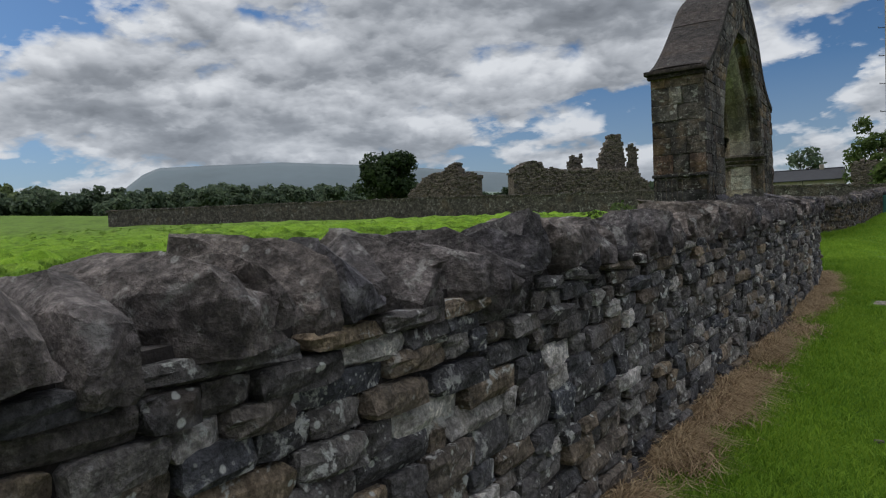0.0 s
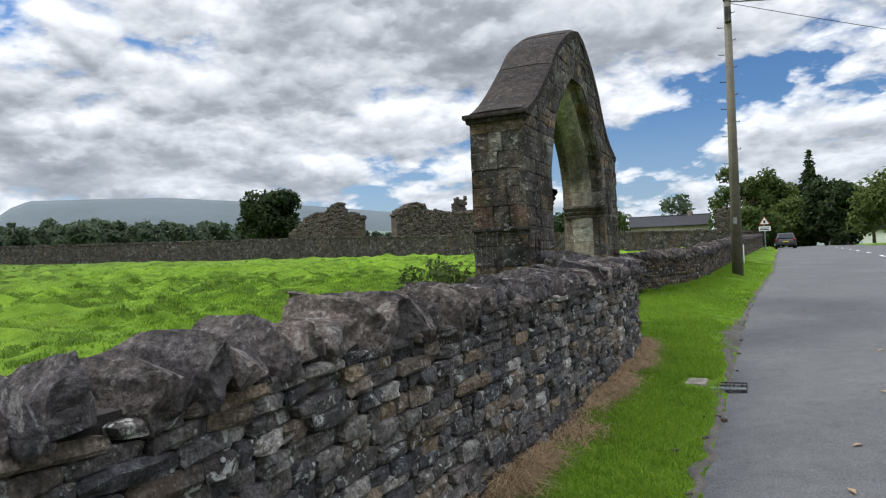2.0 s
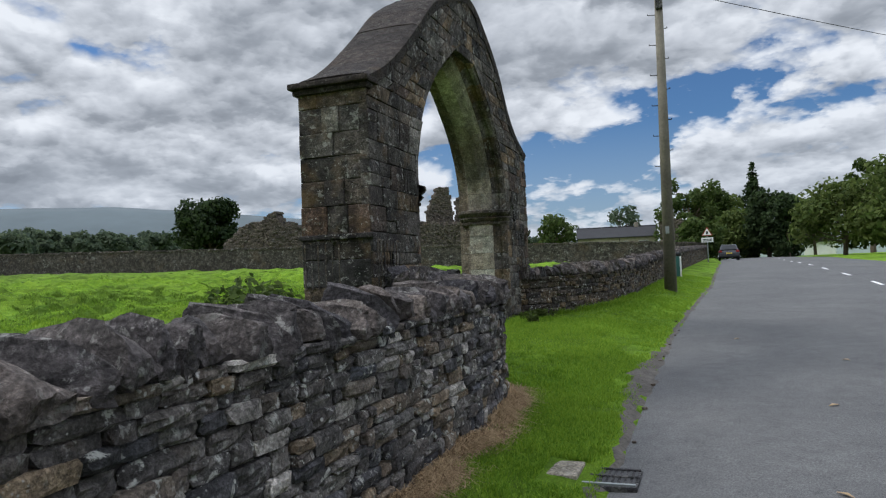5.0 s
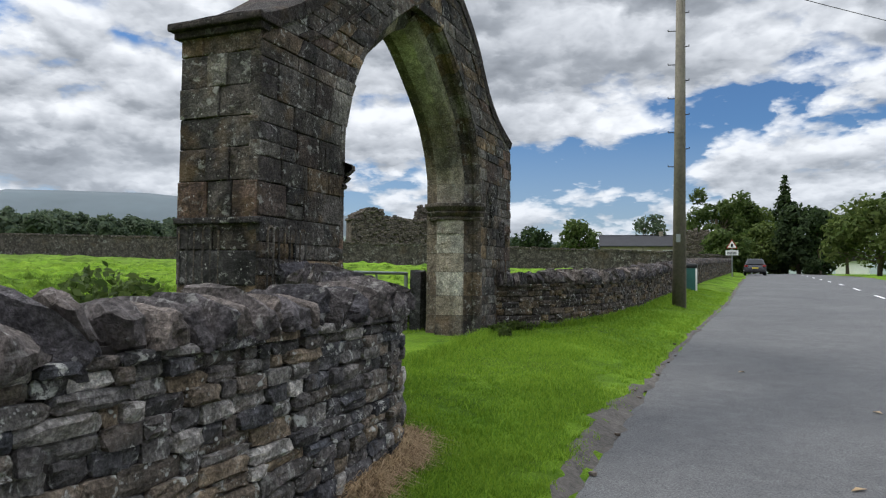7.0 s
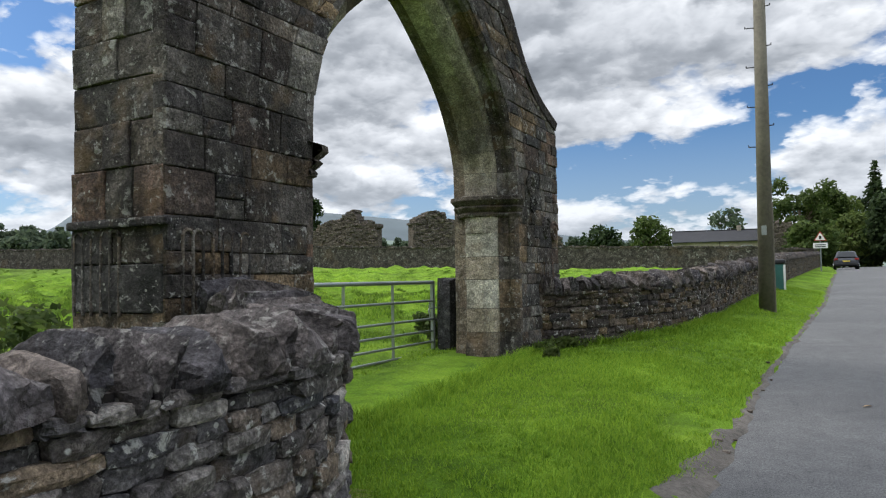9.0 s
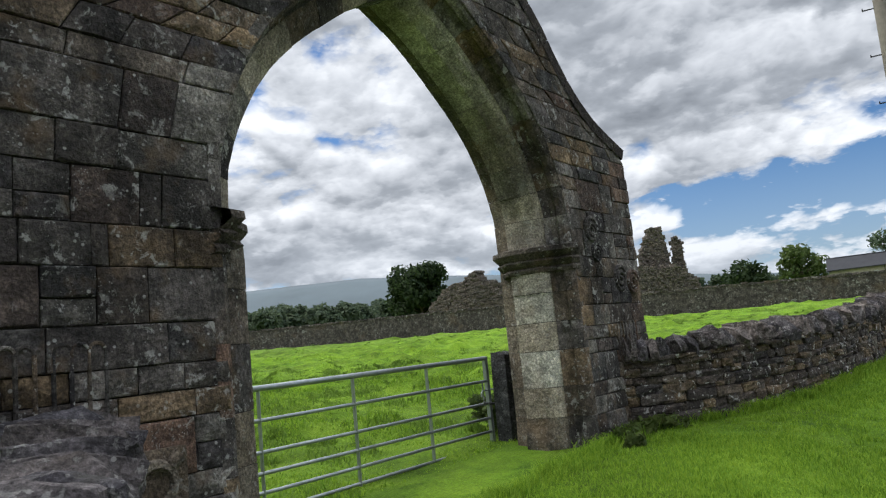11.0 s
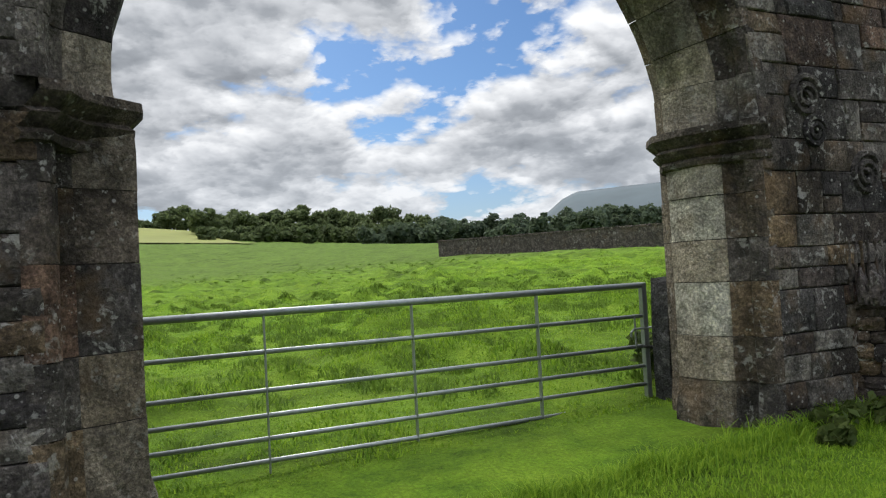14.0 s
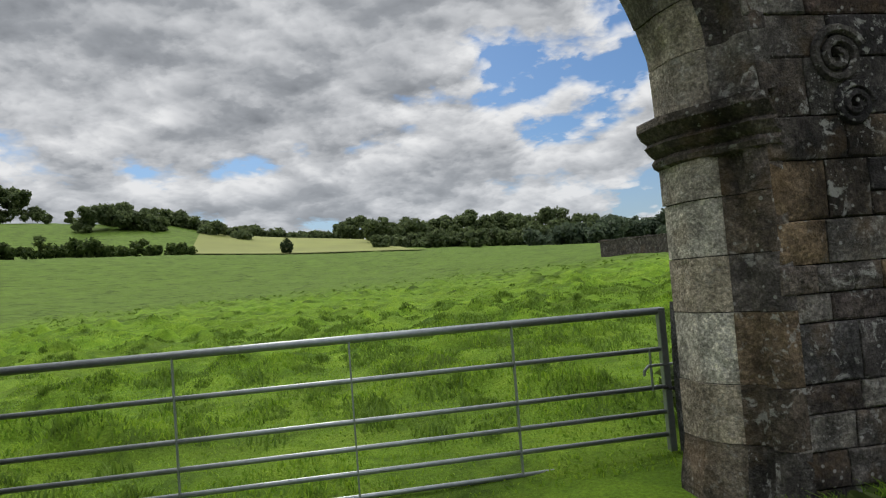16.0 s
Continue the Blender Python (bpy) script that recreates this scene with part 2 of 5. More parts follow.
GRASS = foliage("grass_blades", (0.08, 0.175, 0.012), (0.27, 0.40, 0.036), 1.4)
TUFT = foliage("tussock_blades", (0.06, 0.115, 0.012), (0.16, 0.25, 0.035), 1.4)
HAY = foliage("dead_grass", (0.13, 0.08, 0.042), (0.64, 0.48, 0.29), 6.0)
# woodland leaves lightened, air haze painted into the green
LEAF_WOOD_HAZE = foliage("leaf_woodland_haze", (0.055, 0.08, 0.033), (0.15, 0.185, 0.075), 0.06)
LEAF = foliage("leaf_green", (0.03, 0.054, 0.013), (0.10, 0.135, 0.036), 0.5)
LEAF_LIGHT = foliage("leaf_light", (0.045, 0.075, 0.016), (0.12, 0.15, 0.04), 0.6)
LEAF_DARK = foliage("leaf_dark", (0.014, 0.028, 0.011), (0.05, 0.075, 0.026), 0.6)
# far leaves, with the bluish haze of distance put into their colour
LEAF_FAR_HAZE = foliage("leaf_distant_haze", (0.045, 0.068, 0.045), (0.105, 0.135, 0.075), 0.05)
BARK = plain("bark", (0.09, 0.07, 0.05), 0.95, 0.0, 0.3, 12.0, 0.6)
WEATHERED_POLE = plain("weathered_pole", (0.135, 0.12, 0.092), 0.85, 0.0, 0.2, 14.0, 0.3)


# ---------- mesh helpers ----------
def mesh_of(name, verts, faces, mat=None, smooth=False):
    me = bpy.data.meshes.new(name)
    me.from_pydata([tuple(v) for v in verts], [], [tuple(f) for f in faces])
    if mat:
        me.materials.append(mat)
    if smooth:
        me.polygons.foreach_set("use_smooth", [True] * len(me.polygons))
    me.update()
    return me


def thing(name, label, category, group="", at=(0, 0, 0), turn=0.0):
    ob = new(name)
    ob.matrix_world = pose(*at, 0, 0, turn)
    ob.empty_display_size = 0.2
    return tagged(ob, label, category, group)


def under(ob, parent, label=""):
    ob.parent = parent
    return tagged(ob, label) if label else ob


def part(name, bm, mat, parent, label="", smooth=False):
    me = bpy.data.meshes.new(name)
    bm.to_mesh(me)
    bm.free()
    me.materials.append(mat)
    if smooth:
        me.polygons.foreach_set("use_smooth", [True] * len(me.polygons))
    return under(new(name, me), parent, label)


def structure(name, verts, faces, mat, label, category, smooth=False, kind="structure"):
    return tagged(new(name, mesh_of(name, verts, faces, mat, smooth)), label, category, kind=kind)


def box(bm, x0, x1, y0, y1, z0, z1, bevel=0.0):
    g = bmesh.ops.create_cube(bm, size=1.0, matrix=Matrix.Translation(((x0 + x1) / 2, (y0 + y1) / 2, (z0 + z1) / 2)) @ Matrix.Diagonal((x1 - x0, y1 - y0, z1 - z0, 1)))
    if bevel:
        edges = {e for v in g["verts"] for e in v.link_edges}
        bmesh.ops.bevel(bm, geom=list(edges), offset=bevel, segments=2, affect="EDGES", profile=0.6)
    return bm


def tube(bm, a, b, r0, r1=None, n=10):
    a, b = Vector(a), Vector(b)
    m = Matrix.Translation((a + b) / 2) @ (b - a).to_track_quat("Z", "Y").to_matrix().to_4x4()
    bmesh.ops.create_cone(bm, cap_ends=True, segments=n, radius1=r0, radius2=r0 if r1 is None else r1, depth=(b - a).length, matrix=m)
    return bm


def smooth01(a, b, v):
    t = min(1.0, max(0.0, (v - a) / (b - a)))
    return t * t * (3 - 2 * t)


def along(table, v):
    """Straight interpolation in a short table of pairs."""
    for (a, fa), (b, fb) in zip(table, table[1:]):
        if v <= b:
            return fa + (fb - fa) * (v - a) / (b - a)
    return table[-1][1]


# ---------- the lie of the land ----------
def road_z(y):
    return along(((-60, -1.8), (-10, -0.35), (0, 0.0), (11, 0.38), (17, 0.66), (26, 1.05), (45, 1.6), (75, 2.2), (120, 2.7), (4000, 4.0)), y)


def road_edge(y):
    return along(((-60, -1.2), (-10, -0.1), (12, 0.08), (16, 0.14), (19, 0.2), (24, 0.48), (30, 0.82), (60, 1.5), (90, 2.0), (4000, 60)), y)


ROAD_WIDTH = 9.0


EDGE_EL = ((-181, 3.0), (-125, 4.2), (-111, 4.0), (-100, 3.7), (-92, 3.2), (-80, 2.7), (-66, 2.1), (-55, 1.9), (-33, 1.7), (-10, 1.3), (0, 0.9), (20, 0.6), (181, 0.6))
HILL_EL = ((-181, 0.5), (-125, 3.0), (-111, 2.5), (-100, 2.4), (-94, 1.4), (-85, 1.0), (-75, 0.4), (-66, 0.0), (181, 0.0))


def field_z(x, y):
    w = min(-x - 4, 90.0)
    near = 0.9 + 0.024 * w + 0.025 * max(-60.0, min(y - 16, 60.0))
    dx, dy = x - 0.6, y - 15.0
    r = math.hypot(dx, dy)
    if r < 75:
        return near
    az = math.degrees(math.atan2(dx, dy))
    el = along(EDGE_EL, az) + along(HILL_EL, az) * smooth01(215, 350, r)
    far = 2.2 + min(r, 360.0) * math.tan(radians(el))
    return near + (far - near) * smooth01(75, 205, r)


def ground_z(x, y):
    r, d = road_z(y), road_edge(y) - x
    if d < 0:
        right = r + (0.06 if d < -ROAD_WIDTH else -0.03)
        return right + (field_z(x, y) - right) * smooth01(30, 200, -d)
    v = r + 0.05 * smooth01(0, 0.12, d) + 0.17 * smooth01(0.1, 1.3, d)
    f = field_z(x, y)
    k = smooth01(1.6, 6.0, d)
    return v + (f - v) * k


def tussock(x, y, d):
    if d < 1.5:
        return 0.02 * noise.noise((x * 2.2, y * 2.2, 0.3))
    far = math.hypot(x, y - 8)
    a = smooth01(3.0, 7.0, d)
    h = noise.noise((x * 0.75, y * 0.75, 1.7)) + 0.45 * noise.noise((x * 2.1, y * 2.1, 4.1))
    lump = max(0.0, noise.noise((x * 1.25 + 3.0, y * 1.25, 8.3)) - 0.16) * (0.5 + max(0.0, noise.noise((x * 0.13, y * 0.13, 2.2)) + 0.3))
    return a * (0.55 * lump + 0.34 * max(0.0, h - 0.10) + 0.03 * h + (0.25 * noise.noise((x * 0.06, y * 0.06, 9.0)) if far > 12 else 0.25 * noise.noise((x * 0.06, y * 0.06, 9.0)) * smooth01(4, 12, far)))


def surface_z(x, y):
    return ground_z(x, y) + (tussock(x, y, road_edge(y) - x) if road_edge(y) > x else 0.0)


def axis_steps(lo, hi, fine_lo, fine_hi, fine, grow):
    out = list(np.arange(fine_lo, fine_hi + 1e-6, fine))
    s, v = fine, fine_hi
    while v < hi:
        s *= grow
        v += s
        out.append(min(v, hi))
    s, v = fine, fine_lo
    while v > lo:
        s *= grow
        v -= s
        out.insert(0, max(v, lo))
    return out


def build_ground():
    xs = axis_steps(-4000, 4000, -34.0, 0.6, 0.2, 1.05)
    ys = axis_steps(-4000, 4000, -4.0, 36.0, 0.2, 1.05)
    verts = [(x, y, surface_z(x, y)) for y in ys for x in xs]
    w = len(xs)
    faces = [(j * w + i, j * w + i + 1, (j + 1) * w + i + 1, (j + 1) * w + i) for j in range(len(ys) - 1) for i in range(w - 1)]
    structure("ground", verts, faces, TURF, "lush green pasture and mown verge with tussocks", "grass field", True)


build_ground()


def build_road():
    ys = [y for y in axis_steps(-60, 118, -5.0, 60.0, 0.25, 1.1)]
    verts, faces = [], []
    n = 14
    for j, y in enumerate(ys):
        e = road_edge(y)
        z = road_z(y)
        for i in range(n + 1):
            f = i / n
            x = e + ROAD_WIDTH * f
            if i == 0:
                x += 0.09 * noise.noise((y * 1.3, 0.2, 5.0)) + 0.05 * noise.noise((y * 5.0, 0.7, 5.0))
            verts.append((x, y, z + 0.05 * math.sin(math.pi * f) + (0.004 if 0 < i < n else -0.012)))
        if j:
            for i in range(n):
                a = (j - 1) * (n + 1) + i
                faces.append((a, a + 1, a + n + 2, a + n + 1))
    structure("road", verts, faces, ASPHALT, "grey worn asphalt lane with ragged edges", "road", True)


build_road()


# ---------- stone shapes ----------
def rough_box(seed, n, jitter, round_, closed):
    """A unit stone: a cube with n cells a side, rounded and knocked about. Open at the back unless closed."""
    rnd = random.Random(seed)
    idx, verts, faces = {}, [], []
    off = Vector((rnd.uniform(0, 50), rnd.uniform(0, 50), rnd.uniform(0, 50)))

    def vert(p):
        key = tuple(round(c * 1000) for c in p)
        if key not in idx:
            v = Vector(p)
            big = max(abs(c) for c in v)
            q = v.normalized() * big if v.length else v
            s = v.lerp(q * 1.12, round_)
            s += noise.noise_vector(v * 1.3 + off) * jitter + noise.noise_vector(v * 3.1 + off) * jitter * 0.5
            idx[key] = len(verts)
            verts.append(s * 0.5)
        return idx[key]

    sides = [(0, 1), (0, -1), (2, 1), (2, -1), (1, -1)] + ([(1, 1)] if closed else [])
    for axis, sign in sides:
        u, w = [a for a in range(3) if a != axis]
        for i in range(n):
            for j in range(n):
                quad = []
                for di, dj in ((0, 0), (1, 0), (1, 1), (0, 1)):
                    p = [0.0, 0.0, 0.0]
                    p[axis], p[u], p[w] = sign, -1 + 2 * (i + di) / n, -1 + 2 * (j + dj) / n
                    quad.append(vert(p))
                flip = (sign > 0) == (axis == 1)
                faces.append(quad[::-1] if flip else quad)
    return verts, faces


def face_stone(seed):
    """A unit facing stone: knocked front of three by three cells with worn corners, and its four sides."""
    rnd = random.Random(seed)
    verts, faces = [], []
    g = [-0.5, -0.2 + rnd.uniform(-0.06, 0.06), 0.2 + rnd.uniform(-0.06, 0.06), 0.5]
    slant = (rnd.uniform(-0.10, 0.10), rnd.uniform(-0.10, 0.10))
    rim = []
    for j in range(4):
        for i in range(4):
            x, z = g[i], g[j]
            y = -0.5 + slant[0] * x + slant[1] * z + rnd.uniform(-0.06, 0.10)
            bx, bz = i in (0, 3), j in (0, 3)
            if bx or bz:
                y += rnd.uniform(0.06, 0.16)
                pull = rnd.uniform(0.82, 0.97) if bx and bz else rnd.uniform(0.95, 1.03)
                x, z = (x * pull, z * pull) if bx and bz else (x * (pull if bx else 1), z * (pull if bz else 1))
            verts.append(Vector((x, y, z)))
    for j in range(3):
        for i in range(3):
            a = j * 4 + i
            faces.append((a, a + 1, a + 5, a + 4))
    rim = [0, 1, 2, 3, 7, 11, 15, 14, 13, 12, 8, 4]
    for k in rim:
        v = verts[k]
        verts.append(Vector((v.x, 0.5, v.z)))
    for k in range(12):
        m = (k + 1) % 12
        faces.append((rim[m], rim[k], 16 + k, 16 + m))
    return verts, faces


def rock(seed, n):
    """A unit coping stone: an angular knocked block, broken at several scales."""
    verts, faces = rough_box(seed, n, 0.10, 0.16, True)
    rnd = random.Random(seed)
    off = Vector((rnd.uniform(0, 90), rnd.uniform(0, 90), rnd.uniform(0, 90)))
    cuts = [(Vector((rnd.uniform(-1, 1), rnd.uniform(-1, 0.7), rnd.uniform(-0.15, 1))).normalized(), rnd.uniform(0.36, 0.50)) for _ in range(6)]
    pinch = rnd.uniform(0.25, 0.85)
    cuts.append((Vector((rnd.choice((-1, 1)) * rnd.uniform(0.5, 1), 0, 1)).normalized(), rnd.uniform(0.34, 0.46)))
    out = []
    for v in verts:
        v = v.copy()
        for nrm, lim in cuts:
            d = v.dot(nrm) - lim
            if d > 0:
                v -= nrm * d
        v.x *= 1.04 - pinch * max(0.0, v.z + 0.2)
        v += noise.noise_vector(v * 4.0 + off) * 0.05 + noise.noise_vector(v * 11.0 + off) * 0.018
        out.append(v)
    return out, faces


RUBBLE_SHAPES = [face_stone(s) for s in range(26)]
COPING_SHAPES = [rock(100 + s, 6) for s in range(18)]
COPING_MESHES = [mesh_of("coping_stone", v, f, COPING) for v, f in COPING_SHAPES]


class Line:
    """A plan line, rounded by its many points, with length, place and heading along it."""
    def __init__(self, pts, step=0.1):
        pts = [Vector((*p, 0)) for p in pts]
        out = []
        for i in range(len(pts) - 1):
            p0, p1, p2, p3 = pts[max(i - 1, 0)], pts[i], pts[i + 1], pts[min(i + 2, len(pts) - 1)]
            n = max(1, round((p2 - p1).length / step))
            for j in range(n):
                t = j / n
                out.append(0.5 * (2 * p1 + (p2 - p0) * t + (2 * p0 - 5 * p1 + 4 * p2 - p3) * t * t + (3 * p1 - p0 - 3 * p2 + p3) * t ** 3))
        out.append(pts[-1])
        self.p = out
        self.s = [0.0]
        for a, b in zip(out, out[1:]):
            self.s.append(self.s[-1] + (b - a).length)
        self.length = self.s[-1]

    def at(self, s):
        s = min(max(s, 0.0), self.length - 1e-6)
        i = max(0, int(np.searchsorted(self.s, s, side="right")) - 1)
        a, b = self.p[i], self.p[i + 1]
        d = (b - a).normalized()
        return a + d * (s - self.s[i]), d


def stone_matrix(place, d, n, w, depth, h):
    """Columns: along the wall, into the wall, up."""
    return Matrix(((d.x * w, -n.x * depth, 0, place.x), (d.y * w, -n.y * depth, 0, place.y), (0, 0, h, place.z), (0, 0, 0, 1)))


def dry_wall(name, label, pts, base, top, course, stone_w, thick, side, near, cope_w, cope_h, seed, mat):
    """A coursed rubble wall on a plan line (its road face): core, face stones, coping. base and top give heights by place; near(s): stones as parts."""
    rnd = random.Random(seed)
    meshes = [mesh_of("stone", v, f, mat) for v, f in RUBBLE_SHAPES]
    line = Line(pts)
    root = thing(name, label, "stone wall")
    root["kind"] = "structure"
    nrm = lambda d: Vector((d.y, -d.x, 0)) * side
    verts, faces = [], []
    n = max(2, int(line.length / 0.25))
    for i in range(n + 1):
        p, d = line.at(line.length * i / n)
        b, t = base(p.x, p.y) - 0.25, top(p.x, p.y) - cope_h + 0.03
        for q in (p - nrm(d) * 0.05, p - nrm(d) * (thick - 0.02)):
            verts += [(q.x, q.y, b), (q.x, q.y, t)]
        if i:
            a, c = (i - 1) * 4, i * 4
            faces += [(a, a + 1, c + 1, c), (a + 2, c + 2, c + 3, a + 3), (a + 1, a + 3, c + 3, c + 1)]
    faces += [(0, 2, 3, 1), (n * 4, n * 4 + 1, n * 4 + 3, n * 4 + 2)]
    under(new("wall_core", mesh_of("wall_core", verts, faces, SHADED_MORTAR)), root)
    jv, jf = [], []
    row = 0
    zrel = 0.0
    height0 = max(top(*line.at(s)[0].xy) - cope_h - base(*line.at(s)[0].xy) for s in np.linspace(0, line.length, 20))
    while zrel < height0:
        h = course * rnd.uniform(0.62, 1.35) if zrel else 0.05
        s = -rnd.uniform(0, stone_w)
        while s < line.length:
            w = stone_w * rnd.choice((0.4, 0.55, 0.65, 0.8, 0.95, 1.1, 1.4)) * (1.0 if zrel else 1.3)
            s0, s1 = max(0.0, s), min(line.length, s + w)
            s += w
            if s1 - s0 < 0.05:
                continue
            p, d = line.at((s0 + s1) / 2)
            t = top(p.x, p.y) - cope_h
            # courses lie level from the top down
            z1 = t - zrel + 0.022 * noise.noise((s0 * 1.1, row * 3.7, seed)) * (1 if zrel else 0)
            z0 = max(z1 - h, base(p.x, p.y) - 0.12)
            if z1 - z0 < 0.04:
                continue
            subs = [(z0, z1)]
            if h > course * 1.08 and rnd.random() < 0.38:
                zm = z0 + (z1 - z0) * rnd.uniform(0.4, 0.6)
                subs = [(z0, zm), (zm, z1)]
            for za, zb in subs:
                depth = 0.14
                proud = rnd.uniform(-0.022, 0.022) + (0.0 if zrel else 0.02)
                place = p + nrm(d) * (proud - depth / 2)
                place.z = (za + zb) / 2
                k = rnd.randrange(len(meshes))
                m = stone_matrix(place, d, nrm(d) * (1 if side > 0 else 1), (s1 - s0) - 0.004, depth, (zb - za) + 0.004)
                m = m @ pose(0, 0, 0, 0, rnd.uniform(-1.2, 1.2), 0)
                if side < 0:
                    m = m @ Matrix.Diagonal((-1, 1, 1, 1))
                if near(s0):
                    ob = new("stone", meshes[k])
                    ob.matrix_world = m
                    under(ob, root)
                else:
                    v, f = RUBBLE_SHAPES[k]
                    o = len(jv)
                    jv += [m @ q for q in v]
                    jf += [tuple(a + o for a in q) for q in f]
        zrel += h
        row += 1
    if jf:
        tagged(under(new("wall_stones", mesh_of("wall_stones", jv, jf, mat)), root), kind="stuff")
    cv, cf = [], []
    s = 0.0
    while s < line.length - 0.04:
        w = cope_w * rnd.choice((0.7, 0.8, 0.9, 1.0, 1.15, 1.35, 1.6))
        s1 = min(s + w, line.length)
        p, d = line.at((s + s1) / 2)
        h = cope_h * rnd.uniform(0.85, 1.2)
        place = p - nrm(d) * (thick / 2 - 0.01 + rnd.uniform(-0.02, 0.02))
        place.z = top(p.x, p.y) - cope_h + h / 2 - 0.012
        m = stone_matrix(place, d, nrm(d), (s1 - s) * 0.93, thick + 0.08 + rnd.uniform(-0.03, 0.05), h * 1.04)
        m = m @ pose(0, 0, 0, rnd.uniform(-9, 9), rnd.uniform(-20, 3), rnd.uniform(-9, 9))
        k = rnd.randrange(len(COPING_MESHES))
        if near(s) or s < 16:
            ob = new("coping_stone", COPING_MESHES[k])
            ob.matrix_world = m
            under(ob, root)
        else:
            v, f = COPING_SHAPES[k]
            o = len(cv)
            cv += [m @ q for q in v]
            cf += [tuple(a + o for a in q) for q in f]
        s = s1
    if cf:
        tagged(under(new("coping_row", mesh_of("coping_row", cv, cf, COPING)), root), kind="stuff")
    return root


def near_top(x, y):
    return along(((-8, 1.42), (0, 1.56), (2, 1.60), (4, 1.66), (6, 1.73), (10, 1.82), (12.5, 1.88), (14, 1.98)), y) + 0.08 * smooth01(-1.6, -2.6, x)


dry_wall("stone_wall", "dark coursed rubble stone wall with rough upright coping stones",
         [(-1.2, -6), (-1.17, 0), (-1.12, 4), (-1.03, 8), (-0.99, 11.2), (-1.06, 12.1), (-1.45, 12.75), (-2.1, 13.15), (-2.76, 13.35)],
         ground_z, near_top, 0.098, 0.25, 0.42, 1, lambda s: 8.2 < s < 10.6, 0.15, 0.21, 3, RUBBLE)


def far_top(x, y):
    return along(((19, 2.0), (21, 2.06), (24, 2.12), (28, 2.3), (40, 2.75), (60, 3.3), (82, 3.9)), y)


dry_wall("stone_wall", "dark rubble stone wall with upright coping curving away from the archway",
         [(-2.76, 19.3), (-2.3, 19.6), (-1.8, 20.3), (-1.3, 21.5), (-1.02, 23.5), (-0.85, 28), (-0.45, 40), (0.1, 60), (0.6, 82)],
         ground_z, far_top, 0.11, 0.28, 0.42, 1, lambda s: s < 3.2, 0.15, 0.24, 5, BROWN_RUBBLE)


def precinct_top(x, y):
    return along(((-84, 5.8), (-43, 5.25), (-28, 4.85), (-6, 4.35), (1, 3.95)), x)


def build_precinct_wall():
    root = thing("boundary_wall", "long far rubble wall closing the pasture below the ruins", "stone wall")
    root["kind"] = "structure"
    pts = [(-84.0, 52.0), (-43.0, 66.5), (-28.0, 71.5), (-6.0, 78.5), (0.2, 81.5)]
    line = Line(pts, 1.0)
    verts, faces = [], []
    cv, cf = [], []
    rnd = random.Random(8)
    n = int(line.length / 0.6)
    for i in range(n + 1):
        p, d = line.at(line.length * i / n)
        o = Vector((-d.y, d.x, 0)) * 0.5
        t = precinct_top(p.x, p.y) + rnd.uniform(-0.05, 0.05)
        b = ground_z(p.x, p.y) - 0.5
        for q in (p, p + o):
            verts += [(q.x, q.y, b), (q.x, q.y, t)]
        if i:
            a, c = (i - 1) * 4, i * 4
            faces += [(a, c, c + 1, a + 1), (a + 2, a + 3, c + 3, c + 2), (a + 1, c + 1, c + 3, a + 3)]
        v, f = rough_box(200 + i % 9, 2, 0.2, 0.2, True)
        m = stone_matrix(Vector((p.x, p.y, t + 0.08)) + o * 0.5, d, -o.normalized(), line.length / n * 0.98, 0.62, 0.26)
        k = len(cv)
        cv += [m @ q for q in v]
        cf += [tuple(a + k for a in q) for q in f]
    faces += [(0, 1, 3, 2), (n * 4, n * 4 + 2, n * 4 + 3, n * 4 + 1)]
    under(new("wall_body", mesh_of("wall_body", verts, faces, FAR_WALL)), root)
    tagged(under(new("coping_row", mesh_of("coping_row", cv, cf, FAR_WALL)), root), kind="stuff")


build_precinct_wall()


# ---------- the archway ----------
FRONT, BACK = -2.75, -3.68
A_LEFT, A_RIGHT, A_MID = 12.65, 20.12, 16.3
OUT_LEFT = ((4.28, 12.65), (4.45, 13.0), (4.72, 13.42), (5.05, 13.85), (5.38, 14.25), (5.86, 14.81), (6.2, 15.4), (6.45, 15.95), (6.58, 16.45))
OUT_RIGHT = ((4.42, 20.12), (4.66, 19.43), (4.95, 18.95), (5.3, 18.6), (5.6, 18.35), (5.92, 17.98), (6.25, 17.45), (6.5, 16.95), (6.58, 16.5))
IN_HALF = ((3.1, 2.19), (3.7, 2.12), (4.2, 1.9), (4.6, 1.6), (5.0, 1.15), (5.4, 0.6), (5.7, 0.0))
# section of the opening from the front face to the back: place, and how far it stands into the opening
FACE_ORDER = ((-2.75, 0.0), (-2.79, 0.05), (-2.85, 0.065), (-2.89, 0.03), (-2.95, 0.045), (-3.0, 0.12))
JAMB = {1: (FACE_ORDER, ((-3.0, 0.10), (-3.05, 0.17), (-3.19, 0.235), (-3.44, 0.235)), ((-3.44, 0.19), (-3.5, 0.13), (-3.68, 0.09))),
        -1: (FACE_ORDER, ((-3.0, 0.12), (-3.03, 0.24), (-3.1, 0.40), (-3.25, 0.40)), ((-3.25, 0.30), (-3.36, 0.16), (-3.68, 0.09)))}


def table_at(table, z):
    return table[0][1] if z <= table[0][0] else along(table, z)


def in_left(z):
    return A_MID - table_at(IN_HALF, z)


def in_right(z):
    return A_MID + table_at(IN_HALF, z)


